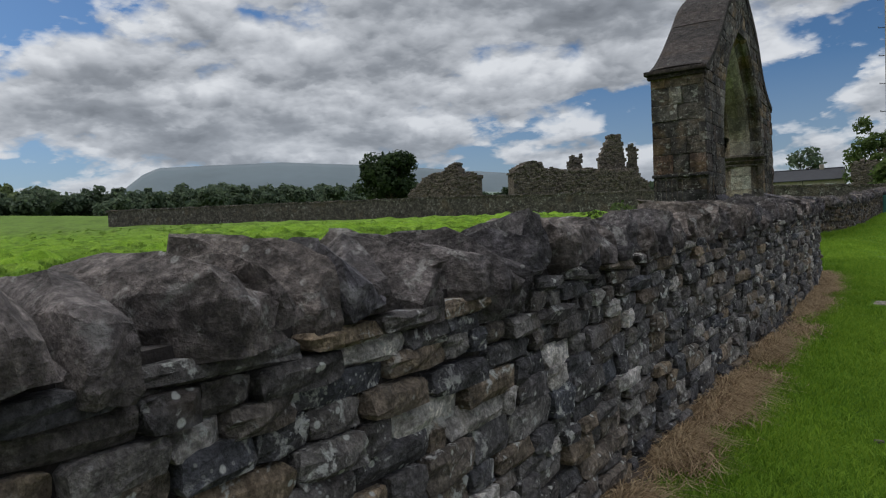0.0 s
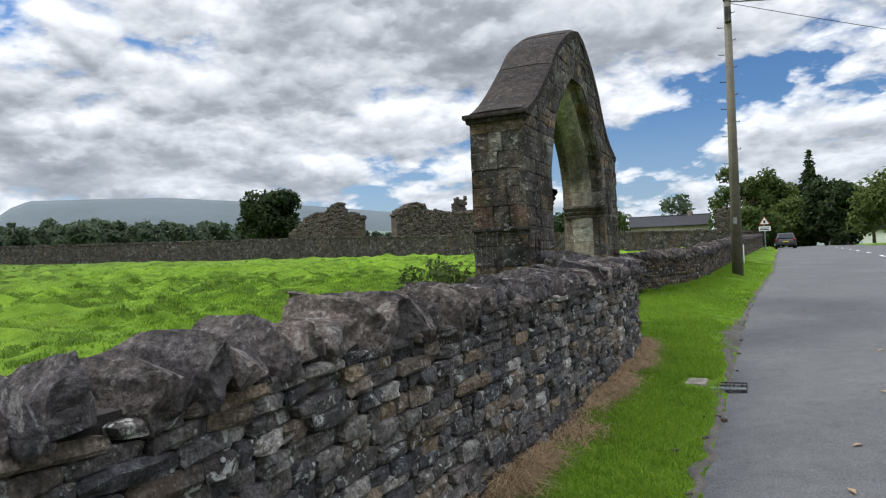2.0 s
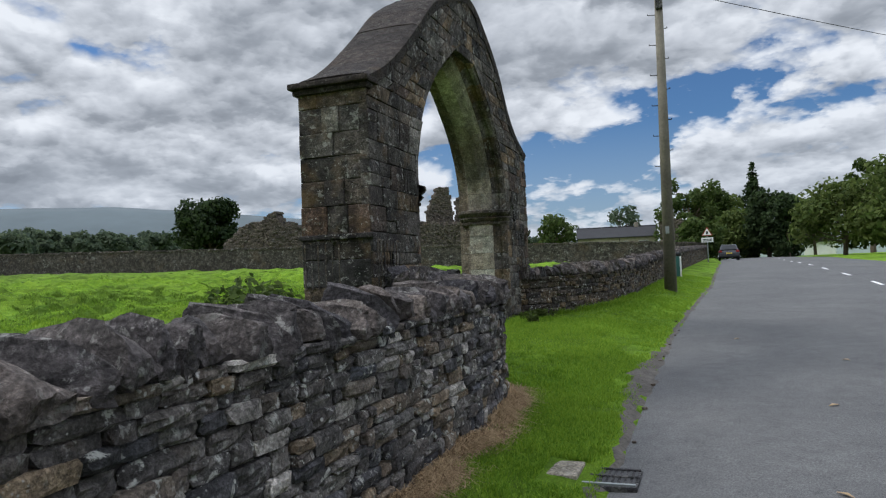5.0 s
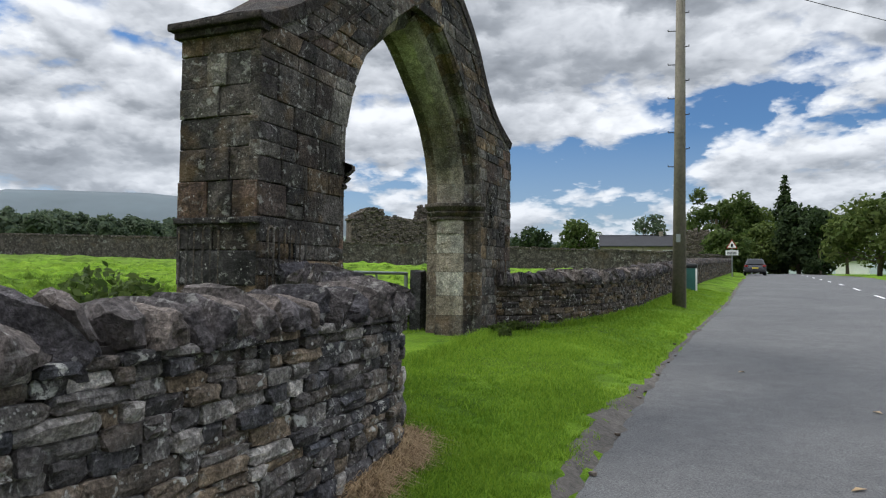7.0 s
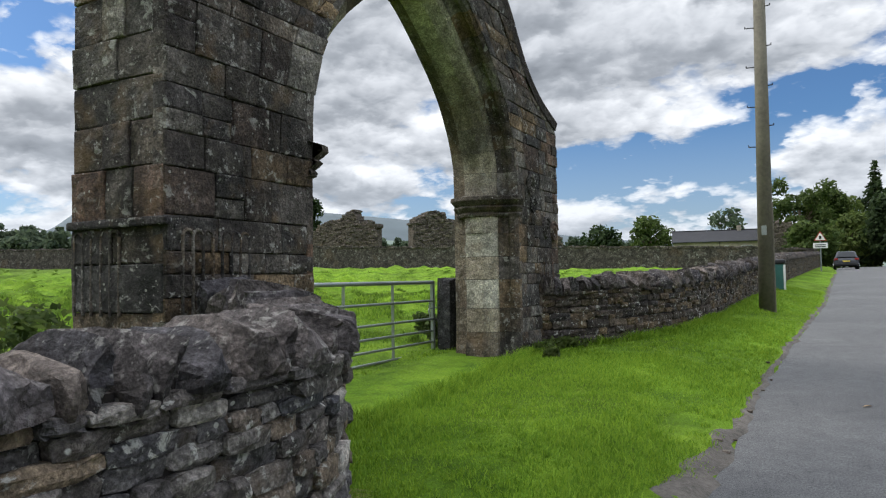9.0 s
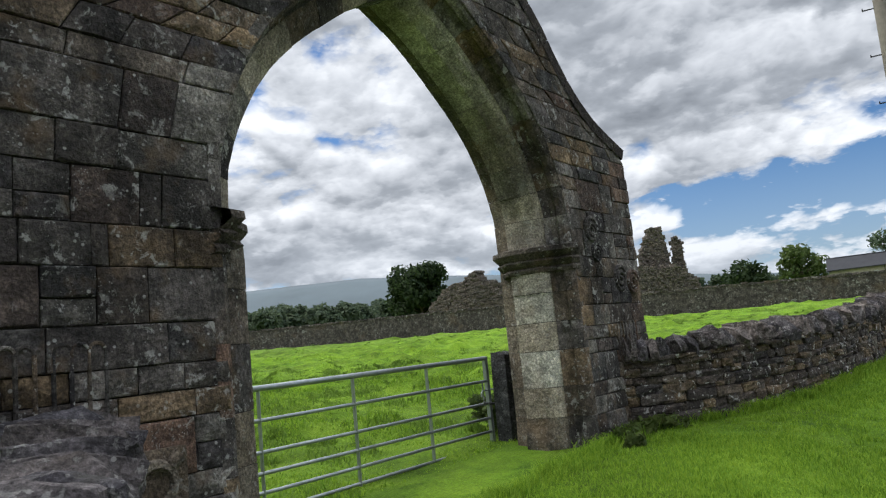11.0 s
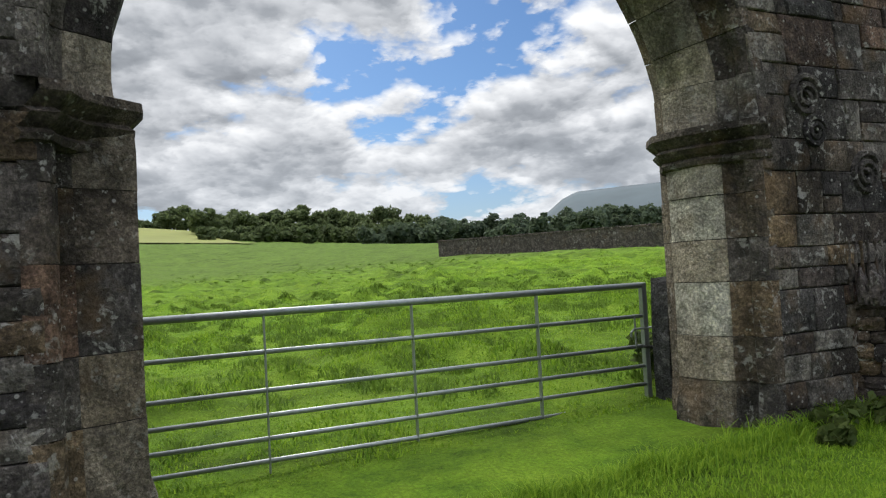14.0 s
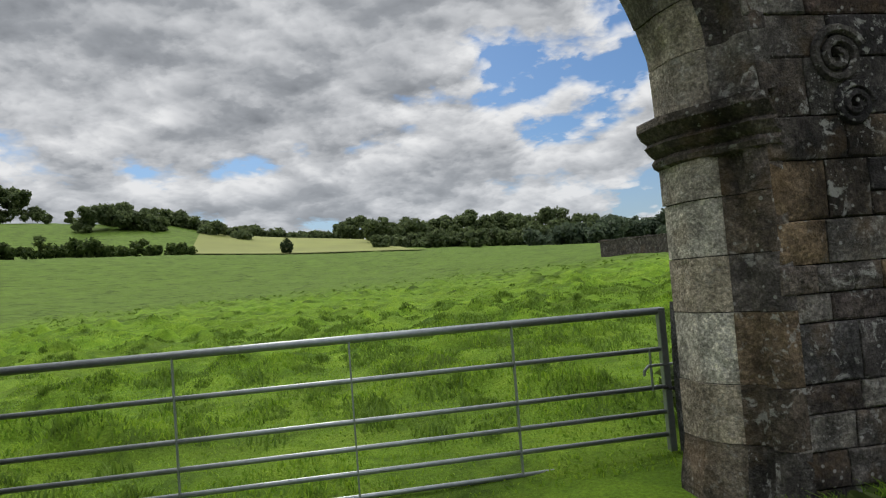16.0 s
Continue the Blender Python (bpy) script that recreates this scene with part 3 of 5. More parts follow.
def prism(bm, poly, x0, x1):
    """A solid with its outline in the y-z plane, from x0 to x1."""
    a = [bm.verts.new((x0, y, z)) for y, z in poly]
    b = [bm.verts.new((x1, y, z)) for y, z in poly]
    bm.faces.new(a)
    bm.faces.new(b[::-1])
    for i in range(len(poly)):
        j = (i + 1) % len(poly)
        bm.faces.new((a[j], a[i], b[i], b[j]))
    bmesh.ops.recalc_face_normals(bm, faces=bm.faces)
    return bm


def block_mesh(quad, out, depth, rnd, bevel=0.008, name="block", mat=None):
    """A dressed block from four face corners; its face is set in from worn edges."""
    c = sum(quad, Vector()) / 4
    face = []
    for i, p in enumerate(quad):
        q, r = quad[i - 1], quad[(i + 1) % 4]
        inward = (q - p).normalized() + (r - p).normalized()
        face.append((p, inward, rnd.uniform(0.7, 2.4)))
        side = (r - p).normalized()
        face.append((p.lerp(r, rnd.uniform(0.35, 0.65)), out.cross(side), rnd.uniform(0.3, 1.5)))
    proud = rnd.uniform(-0.008, 0.010)
    ring0 = [p + n * 0.001 - out * depth for p, n, _ in face]
    ring1 = [p + n * (0.001 + 0.002 * w) + out * (proud - bevel) for p, n, w in face]
    ring2 = [p + n * (0.002 + bevel * w) + out * (proud + rnd.uniform(-0.008, 0.006)) for p, n, w in face]
    mid = c + out * (proud + rnd.uniform(-0.002, 0.014))
    verts = ring0 + ring1 + ring2 + [mid]
    faces = []
    for i in range(8):
        j = (i + 1) % 8
        faces += [(i, j, 8 + j, 8 + i), (8 + i, 8 + j, 16 + j, 16 + i), (16 + i, 16 + j, 24)]
    return mesh_of(name, verts, faces, mat or ASHLAR)


arch = thing("stone_archway", "tall weathered dark gritstone gateway arch with sloping shoulders", "archway")


def build_arch():
    rnd = random.Random(21)
    foot = 0.45
    left = [(A_LEFT + 0.06, foot)] + [(y + 0.06, z - 0.05) for z, y in OUT_LEFT]
    right = [(y - 0.03, z - 0.05) for z, y in OUT_RIGHT][::-1] + [(A_RIGHT - 0.02, foot)]
    inner = [(in_right(0) + 0.03, foot)] + [(A_MID + h + 0.03, z + 0.03) for z, h in IN_HALF] + [(A_MID - h - 0.03, z + 0.03) for z, h in IN_HALF[::-1][1:]] + [(in_left(0) - 0.03, foot)]
    bm = prism(bmesh.new(), left + right + inner, FRONT - 0.03, BACK)
    bmesh.ops.triangulate(bm, faces=bm.faces)
    part("arch_core", bm, SHADED_MORTAR, arch)
    # front courses
    out = Vector((1, 0, 0))
    z = foot
    while z < 6.5:
        h = min(rnd.choice((0.15, 0.19, 0.23, 0.27, 0.31, 0.36)), 6.53 - z)
        z1 = z + h
        if h < 0.06:
            break
        drop = 0.10
        for side in ("left", "right") if z1 < 5.62 else ("both",):
            def lo(q):
                return table_at(OUT_LEFT, q + drop) + (0.06 if q + drop > 4.28 else 0.0) if side in ("left", "both") else in_right(q)

            def hi(q):
                return table_at(OUT_RIGHT, q + drop) - (0.04 if q + drop > 4.42 else 0.0) if side in ("right", "both") else in_left(q)
            span = (hi(z) + hi(z1)) / 2 - (lo(z) + lo(z1)) / 2
            if span < 0.08:
                continue
            n = max(1, round(span / rnd.uniform(0.25, 0.5)))
            cuts = sorted([0.0, 1.0] + [min(0.95, max(0.05, (i + rnd.uniform(-0.38, 0.38)) / n)) for i in range(1, n)])
            for f0, f1 in zip(cuts, cuts[1:]):
                rows = [(z, z1)]
                if h > 0.27 and rnd.random() < 0.3:
                    zm = z + h * rnd.uniform(0.4, 0.6)
                    rows = [(z, zm), (zm, z1)]
                for za, zb in rows:
                    quad = [Vector((FRONT, lo(q) + (hi(q) - lo(q)) * f, q)) for q, f in ((za, f0), (za, f1), (zb, f1), (zb, f0))]
                    under(new("block", block_mesh(quad, out, 0.12, rnd)), arch)
        z = z1
    # south end
    out = Vector((0, -1, 0))
    z = foot
    while z < 4.15:
        h = min(rnd.uniform(0.24, 0.42), 4.17 - z)
        if h < 0.08:
            break
        n = rnd.choice((1, 2, 2, 3))
        cuts = sorted([0.0, 1.0] + [(i + rnd.uniform(-0.25, 0.25)) / n for i in range(1, n)])
        for f0, f1 in zip(cuts, cuts[1:]):
            xa, xb = BACK + (FRONT - 0.02 - BACK) * f0, BACK + (FRONT - 0.02 - BACK) * f1
            quad = [Vector((xa, A_LEFT - 0.003, z)), Vector((xb, A_LEFT - 0.003, z)), Vector((xb, A_LEFT - 0.003, z + h)), Vector((xa, A_LEFT - 0.003, z + h))]
            under(new("block", block_mesh(quad, out, 0.09, rnd)), arch)
        z += h
    # weathering slabs up both shoulders
    ridge = Line([(y, z) for z, y in OUT_LEFT] + [(y, z) for z, y in OUT_RIGHT[::-1]], 0.05)
    s = 0.0
    while s < ridge.length - 0.05:
        s1 = min(s + rnd.uniform(0.38, 0.7), ridge.length)
        n = 4
        verts, faces = [], []
        for i in range(n + 1):
            p, d = ridge.at(s + 0.006 + (s1 - s - 0.012) * i / n)
            nv = Vector((-d.y, d.x, 0))
            lift = 0.01 * rnd.uniform(-1, 1) if i == 0 else 0.0
            for x, t in ((FRONT + 0.015, -0.16), (FRONT + 0.03, -0.03), (FRONT - 0.05, 0.0 + lift), (FRONT - 0.3, 0.012 + lift), (BACK + 0.3, 0.012 + lift), (BACK + 0.05, 0.0 + lift), (BACK - 0.03, -0.03), (BACK - 0.01, -0.16)):
                verts.append((x, p.x + nv.x * t, p.y + nv.y * t))
            if i:
                for j in range(7):
                    a, b = (i - 1) * 8 + j, i * 8 + j
                    faces.append((a, b, b + 1, a + 1))
        faces += [tuple(range(8)), tuple(range(n * 8 + 7, n * 8 - 1, -1))]
        under(new("weathering_slab", mesh_of("weathering_slab", verts, faces, CAPSTONE)), arch)
        s = s1
    bm = box(bmesh.new(), BACK - 0.09, FRONT + 0.05, A_LEFT - 0.10, A_LEFT + 0.22, 4.17, 4.245, 0.02)
    part("drip_course", bm, CAPSTONE, arch)
    bm = box(bmesh.new(), BACK - 0.05, FRONT + 0.02, A_LEFT - 0.05, A_LEFT + 0.1, 4.10, 4.17, 0.02)
    part("drip_course", bm, CAPSTONE, arch)
    # jambs and ring: chamfer pieces (front order) and pale shaft pieces (inner order)
    path = []
    for sgn in (-1, 1):
        pts = [(A_MID + sgn * IN_HALF[0][1], foot)] + [(A_MID + sgn * hh, zz) for zz, hh in IN_HALF]
        path.append(Line(pts, 0.05))

    def jamb_piece(name, sgn, line, sect, mat, s, s1, n, gap, shift):
        verts, faces = [], []
        w = len(sect) + 2
        for i in range(n + 1):
            p, d = line.at(s + gap + (s1 - s - 2 * gap) * i / n)
            nv = Vector((d.y, -d.x)) * (-sgn)
            if nv.x * sgn > 0:
                nv = -nv
            flare = 0.05 * (1 - smooth01(1.0, 1.25, p.y))
            for x, inset in sect:
                e = inset + shift + (flare if inset > 0.2 else flare * 0.4) - (0.27 * inset * smooth01(2.9, 3.2, p.y) if sgn < 0 else 0.0)
                if sgn * (p.x + nv.x * e - A_MID) < 0:
                    e = 0.0 if abs(nv.x) < 1e-4 else (A_MID - p.x) / nv.x
                verts.append((x, p.x + nv.x * e, p.y + nv.y * e))
            # root of the piece, inside the core
            for x in (sect[-1][0], sect[0][0]):
                verts.append((x, p.x - nv.x * 0.08, p.y - nv.y * 0.08))
            if i:
                for j in range(w):
                    a, b = (i - 1) * w + j, i * w + j
                    a2, b2 = (i - 1) * w + (j + 1) % w, i * w + (j + 1) % w
                    faces.append((a, a2, b2, b))
        faces += [tuple(range(w))[::-1], tuple(range(n * w, n * w + w))]
        bm = bmesh.new()
        bm.from_mesh(mesh_of(name, verts, faces, mat))
        bmesh.ops.recalc_face_normals(bm, faces=bm.faces)
        part(name, bm, mat, arch)

    for sgn, line in zip((-1, 1), path):
        jamb_piece("jamb_core", sgn, line, JAMB[sgn][0][1:] + JAMB[sgn][1] + JAMB[sgn][2][:-1], SHADED_MORTAR, 0.0, line.length, 70, 0.0, -0.022)
        s = 0.0
        while s < line.length - 0.03:
            s1 = min(s + rnd.uniform(0.30, 0.46), line.length)
            if line.length - s1 < 0.12:
                s1 = line.length
            # the back order is always darker than the shaft, the left jamb mostly
            for name, sect, mat in zip(("chamfer_stone", "shaft_stone", "inner_stone"), JAMB[sgn], (ASHLAR, SHAFT, DARK_SHAFT)):
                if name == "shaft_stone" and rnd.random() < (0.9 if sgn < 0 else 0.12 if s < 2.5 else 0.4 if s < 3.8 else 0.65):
                    mat = ASHLAR if rnd.random() < (0.6 if sgn < 0 else 0.12) else DARK_SHAFT
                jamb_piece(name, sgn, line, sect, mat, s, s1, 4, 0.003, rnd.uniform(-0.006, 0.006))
            s = s1
    # moulded capitals
    for sgn in (-1, 1):
        y0 = A_MID + sgn * IN_HALF[0][1]
        levels = ((2.82, 0.0), (2.835, 0.03), (2.865, 0.04), (2.89, 0.018), (2.915, 0.05), (2.955, 0.08), (2.98, 0.05), (3.005, 0.08), (3.05, 0.12), (3.10, 0.115), (3.12, 0.02))
        inner = 0.32 if sgn < 0 else 0.235
        sect = ((-2.74, -0.10), (-2.77, 0.02), (-2.9, 0.05), (-3.01, 0.12), (-3.1 if sgn < 0 else -3.19, inner), (-3.25 if sgn < 0 else -3.45, inner), (-3.6, 0.10), (-3.66, -0.2))
        verts, faces = [], []
        for i, (zz, g) in enumerate(levels):
            for j, (x, inset) in enumerate(sect):
                gx = g if j < 4 else (-g if j > 5 else 0.0)
                verts.append((x + gx * 0.6, y0 - sgn * (inset + g), zz + 0.008 * noise.noise((x * 5, inset * 7 + sgn, zz * 3))))
            w = len(sect)
            if i:
                for j in range(w - 1):
                    a, b = (i - 1) * w + j, i * w + j
                    faces.append((a, a + 1, b + 1, b) if sgn < 0 else (a, b, b + 1, a + 1))
        faces += [tuple(range(w)), tuple(range((len(levels) - 1) * w, len(levels) * w))]
        under(new("capital", mesh_of("capital", verts, faces, ASHLAR)), arch, "dark moulded stone capital")


build_arch()


def sweep(bm, pts, normal, radius, n=6):
    """One continuous roll along points that lie in a face with the given normal."""
    rings = []
    for i, p in enumerate(pts):
        d = (pts[min(i + 1, len(pts) - 1)] - pts[max(i - 1, 0)]).normalized()
        side = d.cross(normal).normalized()
        rings.append([bm.verts.new(p + side * (radius * math.cos(2 * math.pi * k / n)) + normal * (radius * math.sin(2 * math.pi * k / n))) for k in range(n)])
    for a, b in zip(rings, rings[1:]):
        for k in range(n):
            bm.faces.new((a[k], a[(k + 1) % n], b[(k + 1) % n], b[k]))
    bm.faces.new(rings[0][::-1])
    bm.faces.new(rings[-1])


def ring_relief(bm, c, u, v, r, t, a0=0.0, a1=360.0, n=12, r1=None):
    """A raised worn roll on a face: centre, two directions in the face, radius (or a spiral to r1), thickness."""
    pts = []
    for i in range(n + 1):
        f = i / n
        q = r + ((r if r1 is None else r1) - r) * f
        a = radians(a0 + (a1 - a0) * f)
        pts.append(c + u * (q * math.cos(a)) + v * (q * math.sin(a)))
    sweep(bm, pts, u.cross(v).normalized(), t)


def build_carvings():
    out, u, v = Vector((1, 0, 0)), Vector((0, 1, 0)), Vector((0, 0, 1))
    rnd = random.Random(4)
    panel = part("carved_panel", box(bmesh.new(), FRONT - 0.05, FRONT + 0.028, 13.40, 13.80, 1.38, 1.76, 0.03), DARK_SHAFT, arch, "worn pale carved roundel block")
    bm = bmesh.new()
    ring_relief(bm, Vector((FRONT + 0.03, 13.6, 1.57)), u, v, 0.11, 0.03, 0, 360, 14)
    part("carved_ring", bm, DARK_SHAFT, panel)
    for a in (45, 135, 225, 315):
        d = u * math.cos(radians(a)) + v * math.sin(radians(a))
        part("carved_lobe", tube(bmesh.new(), Vector((FRONT + 0.03, 13.6, 1.57)) + d * 0.12, Vector((FRONT + 0.03, 13.6, 1.57)) + d * 0.2, 0.035, 0.045, 8), DARK_SHAFT, panel)

    def tracery(origin, along_face, count, gap):
        """Blind tracery: upright rolls joined by small round heads, each a roll of its own."""
        nrm = along_face.cross(v).normalized()
        for i in range(count):
            p = origin + along_face * (i * gap)
            pts = [p, p + v * 0.27, p + v * 0.52]
            if i < count - 1:
                c = p + along_face * (gap / 2) + v * 0.52
                pts += [c - along_face * (gap / 2 * math.cos(radians(q))) + v * (gap / 2 * math.sin(radians(q))) for q in (40, 80, 120, 160)]
            bm = bmesh.new()
            sweep(bm, pts, nrm, 0.012)
            part("carved_roll", bm, ASHLAR, arch)

    # tracery on the front and the south end
    for y0 in (12.78, 13.12):
        tracery(Vector((FRONT + 0.004, y0, 1.78)), u, 4, 0.085)
        part("carved_sill", box(bmesh.new(), FRONT - 0.03, FRONT + 0.02, y0 - 0.03, y0 + 0.29, 1.72, 1.78, 0.012), ASHLAR, arch)
    for x0 in (-3.64, -3.36):
        tracery(Vector((x0, A_LEFT - 0.006, 1.78)), Vector((1, 0, 0)), 3, 0.09)
    bm = box(bmesh.new(), BACK - 0.02, FRONT + 0.03, A_LEFT - 0.035, A_LEFT + 0.02, 2.36, 2.42, 0.015)
    part("string_course", bm, ASHLAR, arch)
    bm = box(bmesh.new(), FRONT - 0.03, FRONT + 0.03, A_LEFT + 0.02, 13.5, 1.655, 1.71, 0.015)
    part("string_course", bm, ASHLAR, arch)
    # scrollwork on the other pier
    for cy, cz, r in ((18.95, 3.28, 0.16), (19.02, 3.02, 0.12), (19.55, 2.72, 0.17), (19.88, 2.68, 0.16)):
        bm = bmesh.new()
        c = Vector((FRONT + 0.012, cy, cz))
        turn = rnd.uniform(0, 90)
        ring_relief(bm, c, u, v, r, 0.026, turn, turn + 800, 40, r * 0.12)
        part("carved_scroll", bm, ASHLAR, arch, "worn carved foliage scroll")
    for cy in (19.3, 19.6):
        for i in range(4):
            part("carved_roll", tube(bmesh.new(), (FRONT + 0.004, cy + i * 0.07, 1.78), (FRONT + 0.004, cy + i * 0.07, 2.22), 0.016, 0.014, 6), ASHLAR, arch)


build_carvings()


# ---------- gate and its post ----------
def build_gate():
    gx, y0, y1 = -4.12, 14.2, 18.52
    gate = thing("field_gate", "closed galvanised tubular steel seven-bar field gate", "gate")
    for i, z in enumerate((1.945, 1.68, 1.42, 1.25, 1.095, 0.945, 0.80)):
        r = 0.026 if i == 0 else 0.017
        part("bar", tube(bmesh.new(), (gx, y0, z), (gx, y1, z), r, r, 12), STEEL, gate, smooth=True)
    for i in range(5):
        y = y1 - i * (y1 - y0) / 4
        if i in (0, 4):
            part("end_stile", box(bmesh.new(), gx - 0.025, gx + 0.025, y - 0.025, y + 0.025, 0.78, 1.965, 0.006), STEEL, gate)
        else:
            part("upright", box(bmesh.new(), gx - 0.018, gx + 0.022, y - 0.005, y + 0.005, 0.79, 1.94, 0.002), STEEL, gate)
    part("latch_rod", tube(bmesh.new(), (gx + 0.01, y1 - 0.11, 1.40), (gx + 0.01, y1 - 0.11, 1.69), 0.009, 0.009, 8), STEEL, gate)
    bm = tube(bmesh.new(), (gx + 0.02, y1 + 0.08, 1.575), (gx + 0.02, y1 - 0.13, 1.575), 0.010, 0.010, 8)
    tube(bm, (gx + 0.02, y1 - 0.13, 1.575), (gx + 0.03, y1 - 0.17, 1.545), 0.010, 0.010, 8)
    tube(bm, (gx + 0.03, y1 - 0.17, 1.545), (gx + 0.03, y1 - 0.175, 1.51), 0.010, 0.010, 8)
    part("latch_handle", bm, STEEL, gate)
    bm = bmesh.new()
    for i in range(7):
        bmesh.ops.create_icosphere(bm, subdivisions=1, radius=0.016, matrix=Matrix.Translation((gx + 0.03, y1 - 0.03 + i * 0.022, 1.42 - 0.012 * math.sin(i * 0.5))))
    part("chain", bm, POST, gate, "dark iron chain")
    verts, faces = rough_box(77, 4, 0.06, 0.08, True)
    slab = tagged(new("gate_post", mesh_of("gate_post", [(v.x * 0.20 - 3.96, v.y * (0.31 if v.z < 0.3 else 0.27) + 18.70, v.z * 1.5 + 1.25) for v in verts], faces, POST)), "dark upright slate slab used as gate post", "gate post")
    return slab


build_gate()


# ---------- pole, wires, bin, sign ----------
def build_pole():
    px, py = -0.2, 26.0
    z0, z1 = ground_z(px, py) - 0.1, 9.85
    pole = thing("telegraph_pole", "tall weathered grey-brown wooden telegraph pole with steps", "utility pole")
    part("mast", tube(bmesh.new(), (px, py, z0), (px + 0.06, py, z1), 0.165, 0.105, 16), WEATHERED_POLE, pole, smooth=True)
    for i in range(12):
        z = 4.7 + i * 0.43
        sgn = 1 if i % 2 else -1
        bm = tube(bmesh.new(), (px, py, z), (px + sgn * 0.25, py - 0.02, z + 0.01), 0.012, 0.012, 6)
        tube(bm, (px + sgn * 0.25, py - 0.02, z), (px + sgn * 0.25, py - 0.02, z + 0.05), 0.011, 0.011, 6)
        part("step", bm, POST, pole, "dark steel climbing step")
    part("cap", tube(bmesh.new(), (px + 0.06, py, z1), (px + 0.06, py, z1 + 0.12), 0.13, 0.09, 12), POST, pole)
    bm = box(bmesh.new(), px - 0.02, px + 0.16, py - 0.24, py - 0.08, z1 - 0.75, z1 - 0.25, 0.02)
    part("junction_box", bm, POST, pole, "small dark junction box")
    part("cable_guard", box(bmesh.new(), px + 0.13, px + 0.18, py - 0.05, py + 0.0, z0, z0 + 2.4, 0.008), WEATHERED_POLE, pole)
    part("number_plate", box(bmesh.new(), px - 0.05, px + 0.05, py - 0.175, py - 0.15, z0 + 1.7, z0 + 1.9, 0.004), STEEL, pole)
    ends = ((30, 34, 10.6), (34, 30, 9.2), (28, 22, 8.2), (22, 12, 7.6), (30, 55, 9.6), (-6, -30, 8.3))
    for ex, ey, ez in ends:
        cu = bpy.data.curves.new("overhead_wire", "CURVE")
        cu.dimensions, cu.bevel_depth, cu.bevel_resolution = "3D", 0.010, 1
        sp = cu.splines.new("POLY")
        sp.points.add(16)
        for i in range(17):
            f = i / 16
            sp.points[i].co = (px + (ex - px) * f, py + (ey - py) * f, z1 - 0.05 + (ez - z1) * f - 2.0 * f * (1 - f), 1)
        cu.materials.append(POST)
        tagged(new("overhead_wire", cu), "thin dark overhead wire strung from the pole", "wire", "overhead wires")


build_pole()
GREEN_PLASTIC = plain("green_plastic", (0.035, 0.13, 0.11), 0.5, 0.0, 0.08, 12.0)
BLACK_PLASTIC = plain("black_plastic", (0.012, 0.012, 0.013), 0.5, 0.0, 0.1, 12.0)
WHITE_PAINT = plain("white_paint", (0.72, 0.72, 0.70), 0.5, 0.0, 0.06, 9.0)
RED_PAINT = plain("red_paint", (0.35, 0.03, 0.02), 0.5, 0.0, 0.06, 9.0)


def build_bin():
    x, y = -0.36, 34.0
    z = surface_z(x, y) - 0.02
    b = thing("litter_bin", "green plastic roadside bin with black lid", "bin")
    bm = box(bmesh.new(), x - 0.24, x + 0.16, y - 0.2, y + 0.2, z, z + 0.8, 0.03)
    part("body", bm, GREEN_PLASTIC, b)
    part("lid", box(bmesh.new(), x - 0.27, x + 0.2, y - 0.23, y + 0.23, z + 0.8, z + 0.95, 0.05), BLACK_PLASTIC, b, "black domed lid")
    part("post", box(bmesh.new(), x + 0.14, x + 0.20, y - 0.24, y - 0.2, z, z + 0.78, 0.006), WHITE_PAINT, b, "white marker post")


build_bin()


def build_sign():
    x, y = 0.75, 62.0
    z = surface_z(x, y)
    s = thing("road_sign", "triangular warning sign with plate on grey post", "road sign")
    part("post", tube(bmesh.new(), (x, y, z - 0.1), (x, y, z + 2.55), 0.045, 0.045, 10), STEEL, s)
    for name, size, dy, mat in (("border", 0.38, -0.05, RED_PAINT), ("face", 0.30, -0.066, WHITE_PAINT)):
        c = z + 2.2
        tri = [(x - size, c - size * 0.55), (x + size, c - size * 0.55), (x, c + size * 1.15)]
        bm = bmesh.new()
        a = [bm.verts.new((p, y + dy, q)) for p, q in tri]
        b = [bm.verts.new((p, y + dy + 0.014, q)) for p, q in tri]
        bm.faces.new(a)
        bm.faces.new(b[::-1])
        for i in range(3):
            bm.faces.new((a[i], b[i], b[(i + 1) % 3], a[(i + 1) % 3]))
        part(name, bm, mat, s)
    part("symbol", box(bmesh.new(), x - 0.07, x + 0.07, y - 0.078, y - 0.067, z + 2.1, z + 2.32, 0.01), BLACK_PLASTIC, s, "black symbol")
    part("plate", box(bmesh.new(), x - 0.42, x + 0.42, y - 0.065, y - 0.05, z + 1.5, z + 1.85, 0.004), WHITE_PAINT, s, "white plate with black bars")
    for i in range(2):
        part("text_bar", box(bmesh.new(), x - 0.32, x + 0.32, y - 0.072, y - 0.066, z + 1.57 + i * 0.12, z + 1.63 + i * 0.12), BLACK_PLASTIC, s)


build_sign()


# ---------- parked car ----------
CAR_PAINT = plain("grey_car_paint", (0.06, 0.062, 0.068), 0.25, 0.6, 0.04, 3.0)
CAR_GLASS = plain("dark_glass", (0.015, 0.017, 0.02), 0.08, 0.0, 0.05, 3.0)
RUBBER = plain("tyre_rubber", (0.012, 0.012, 0.012), 0.85, 0.0, 0.1, 20.0)
LAMP_RED = plain("tail_lamp", (0.28, 0.02, 0.015), 0.3, 0.0, 0.05, 10.0)


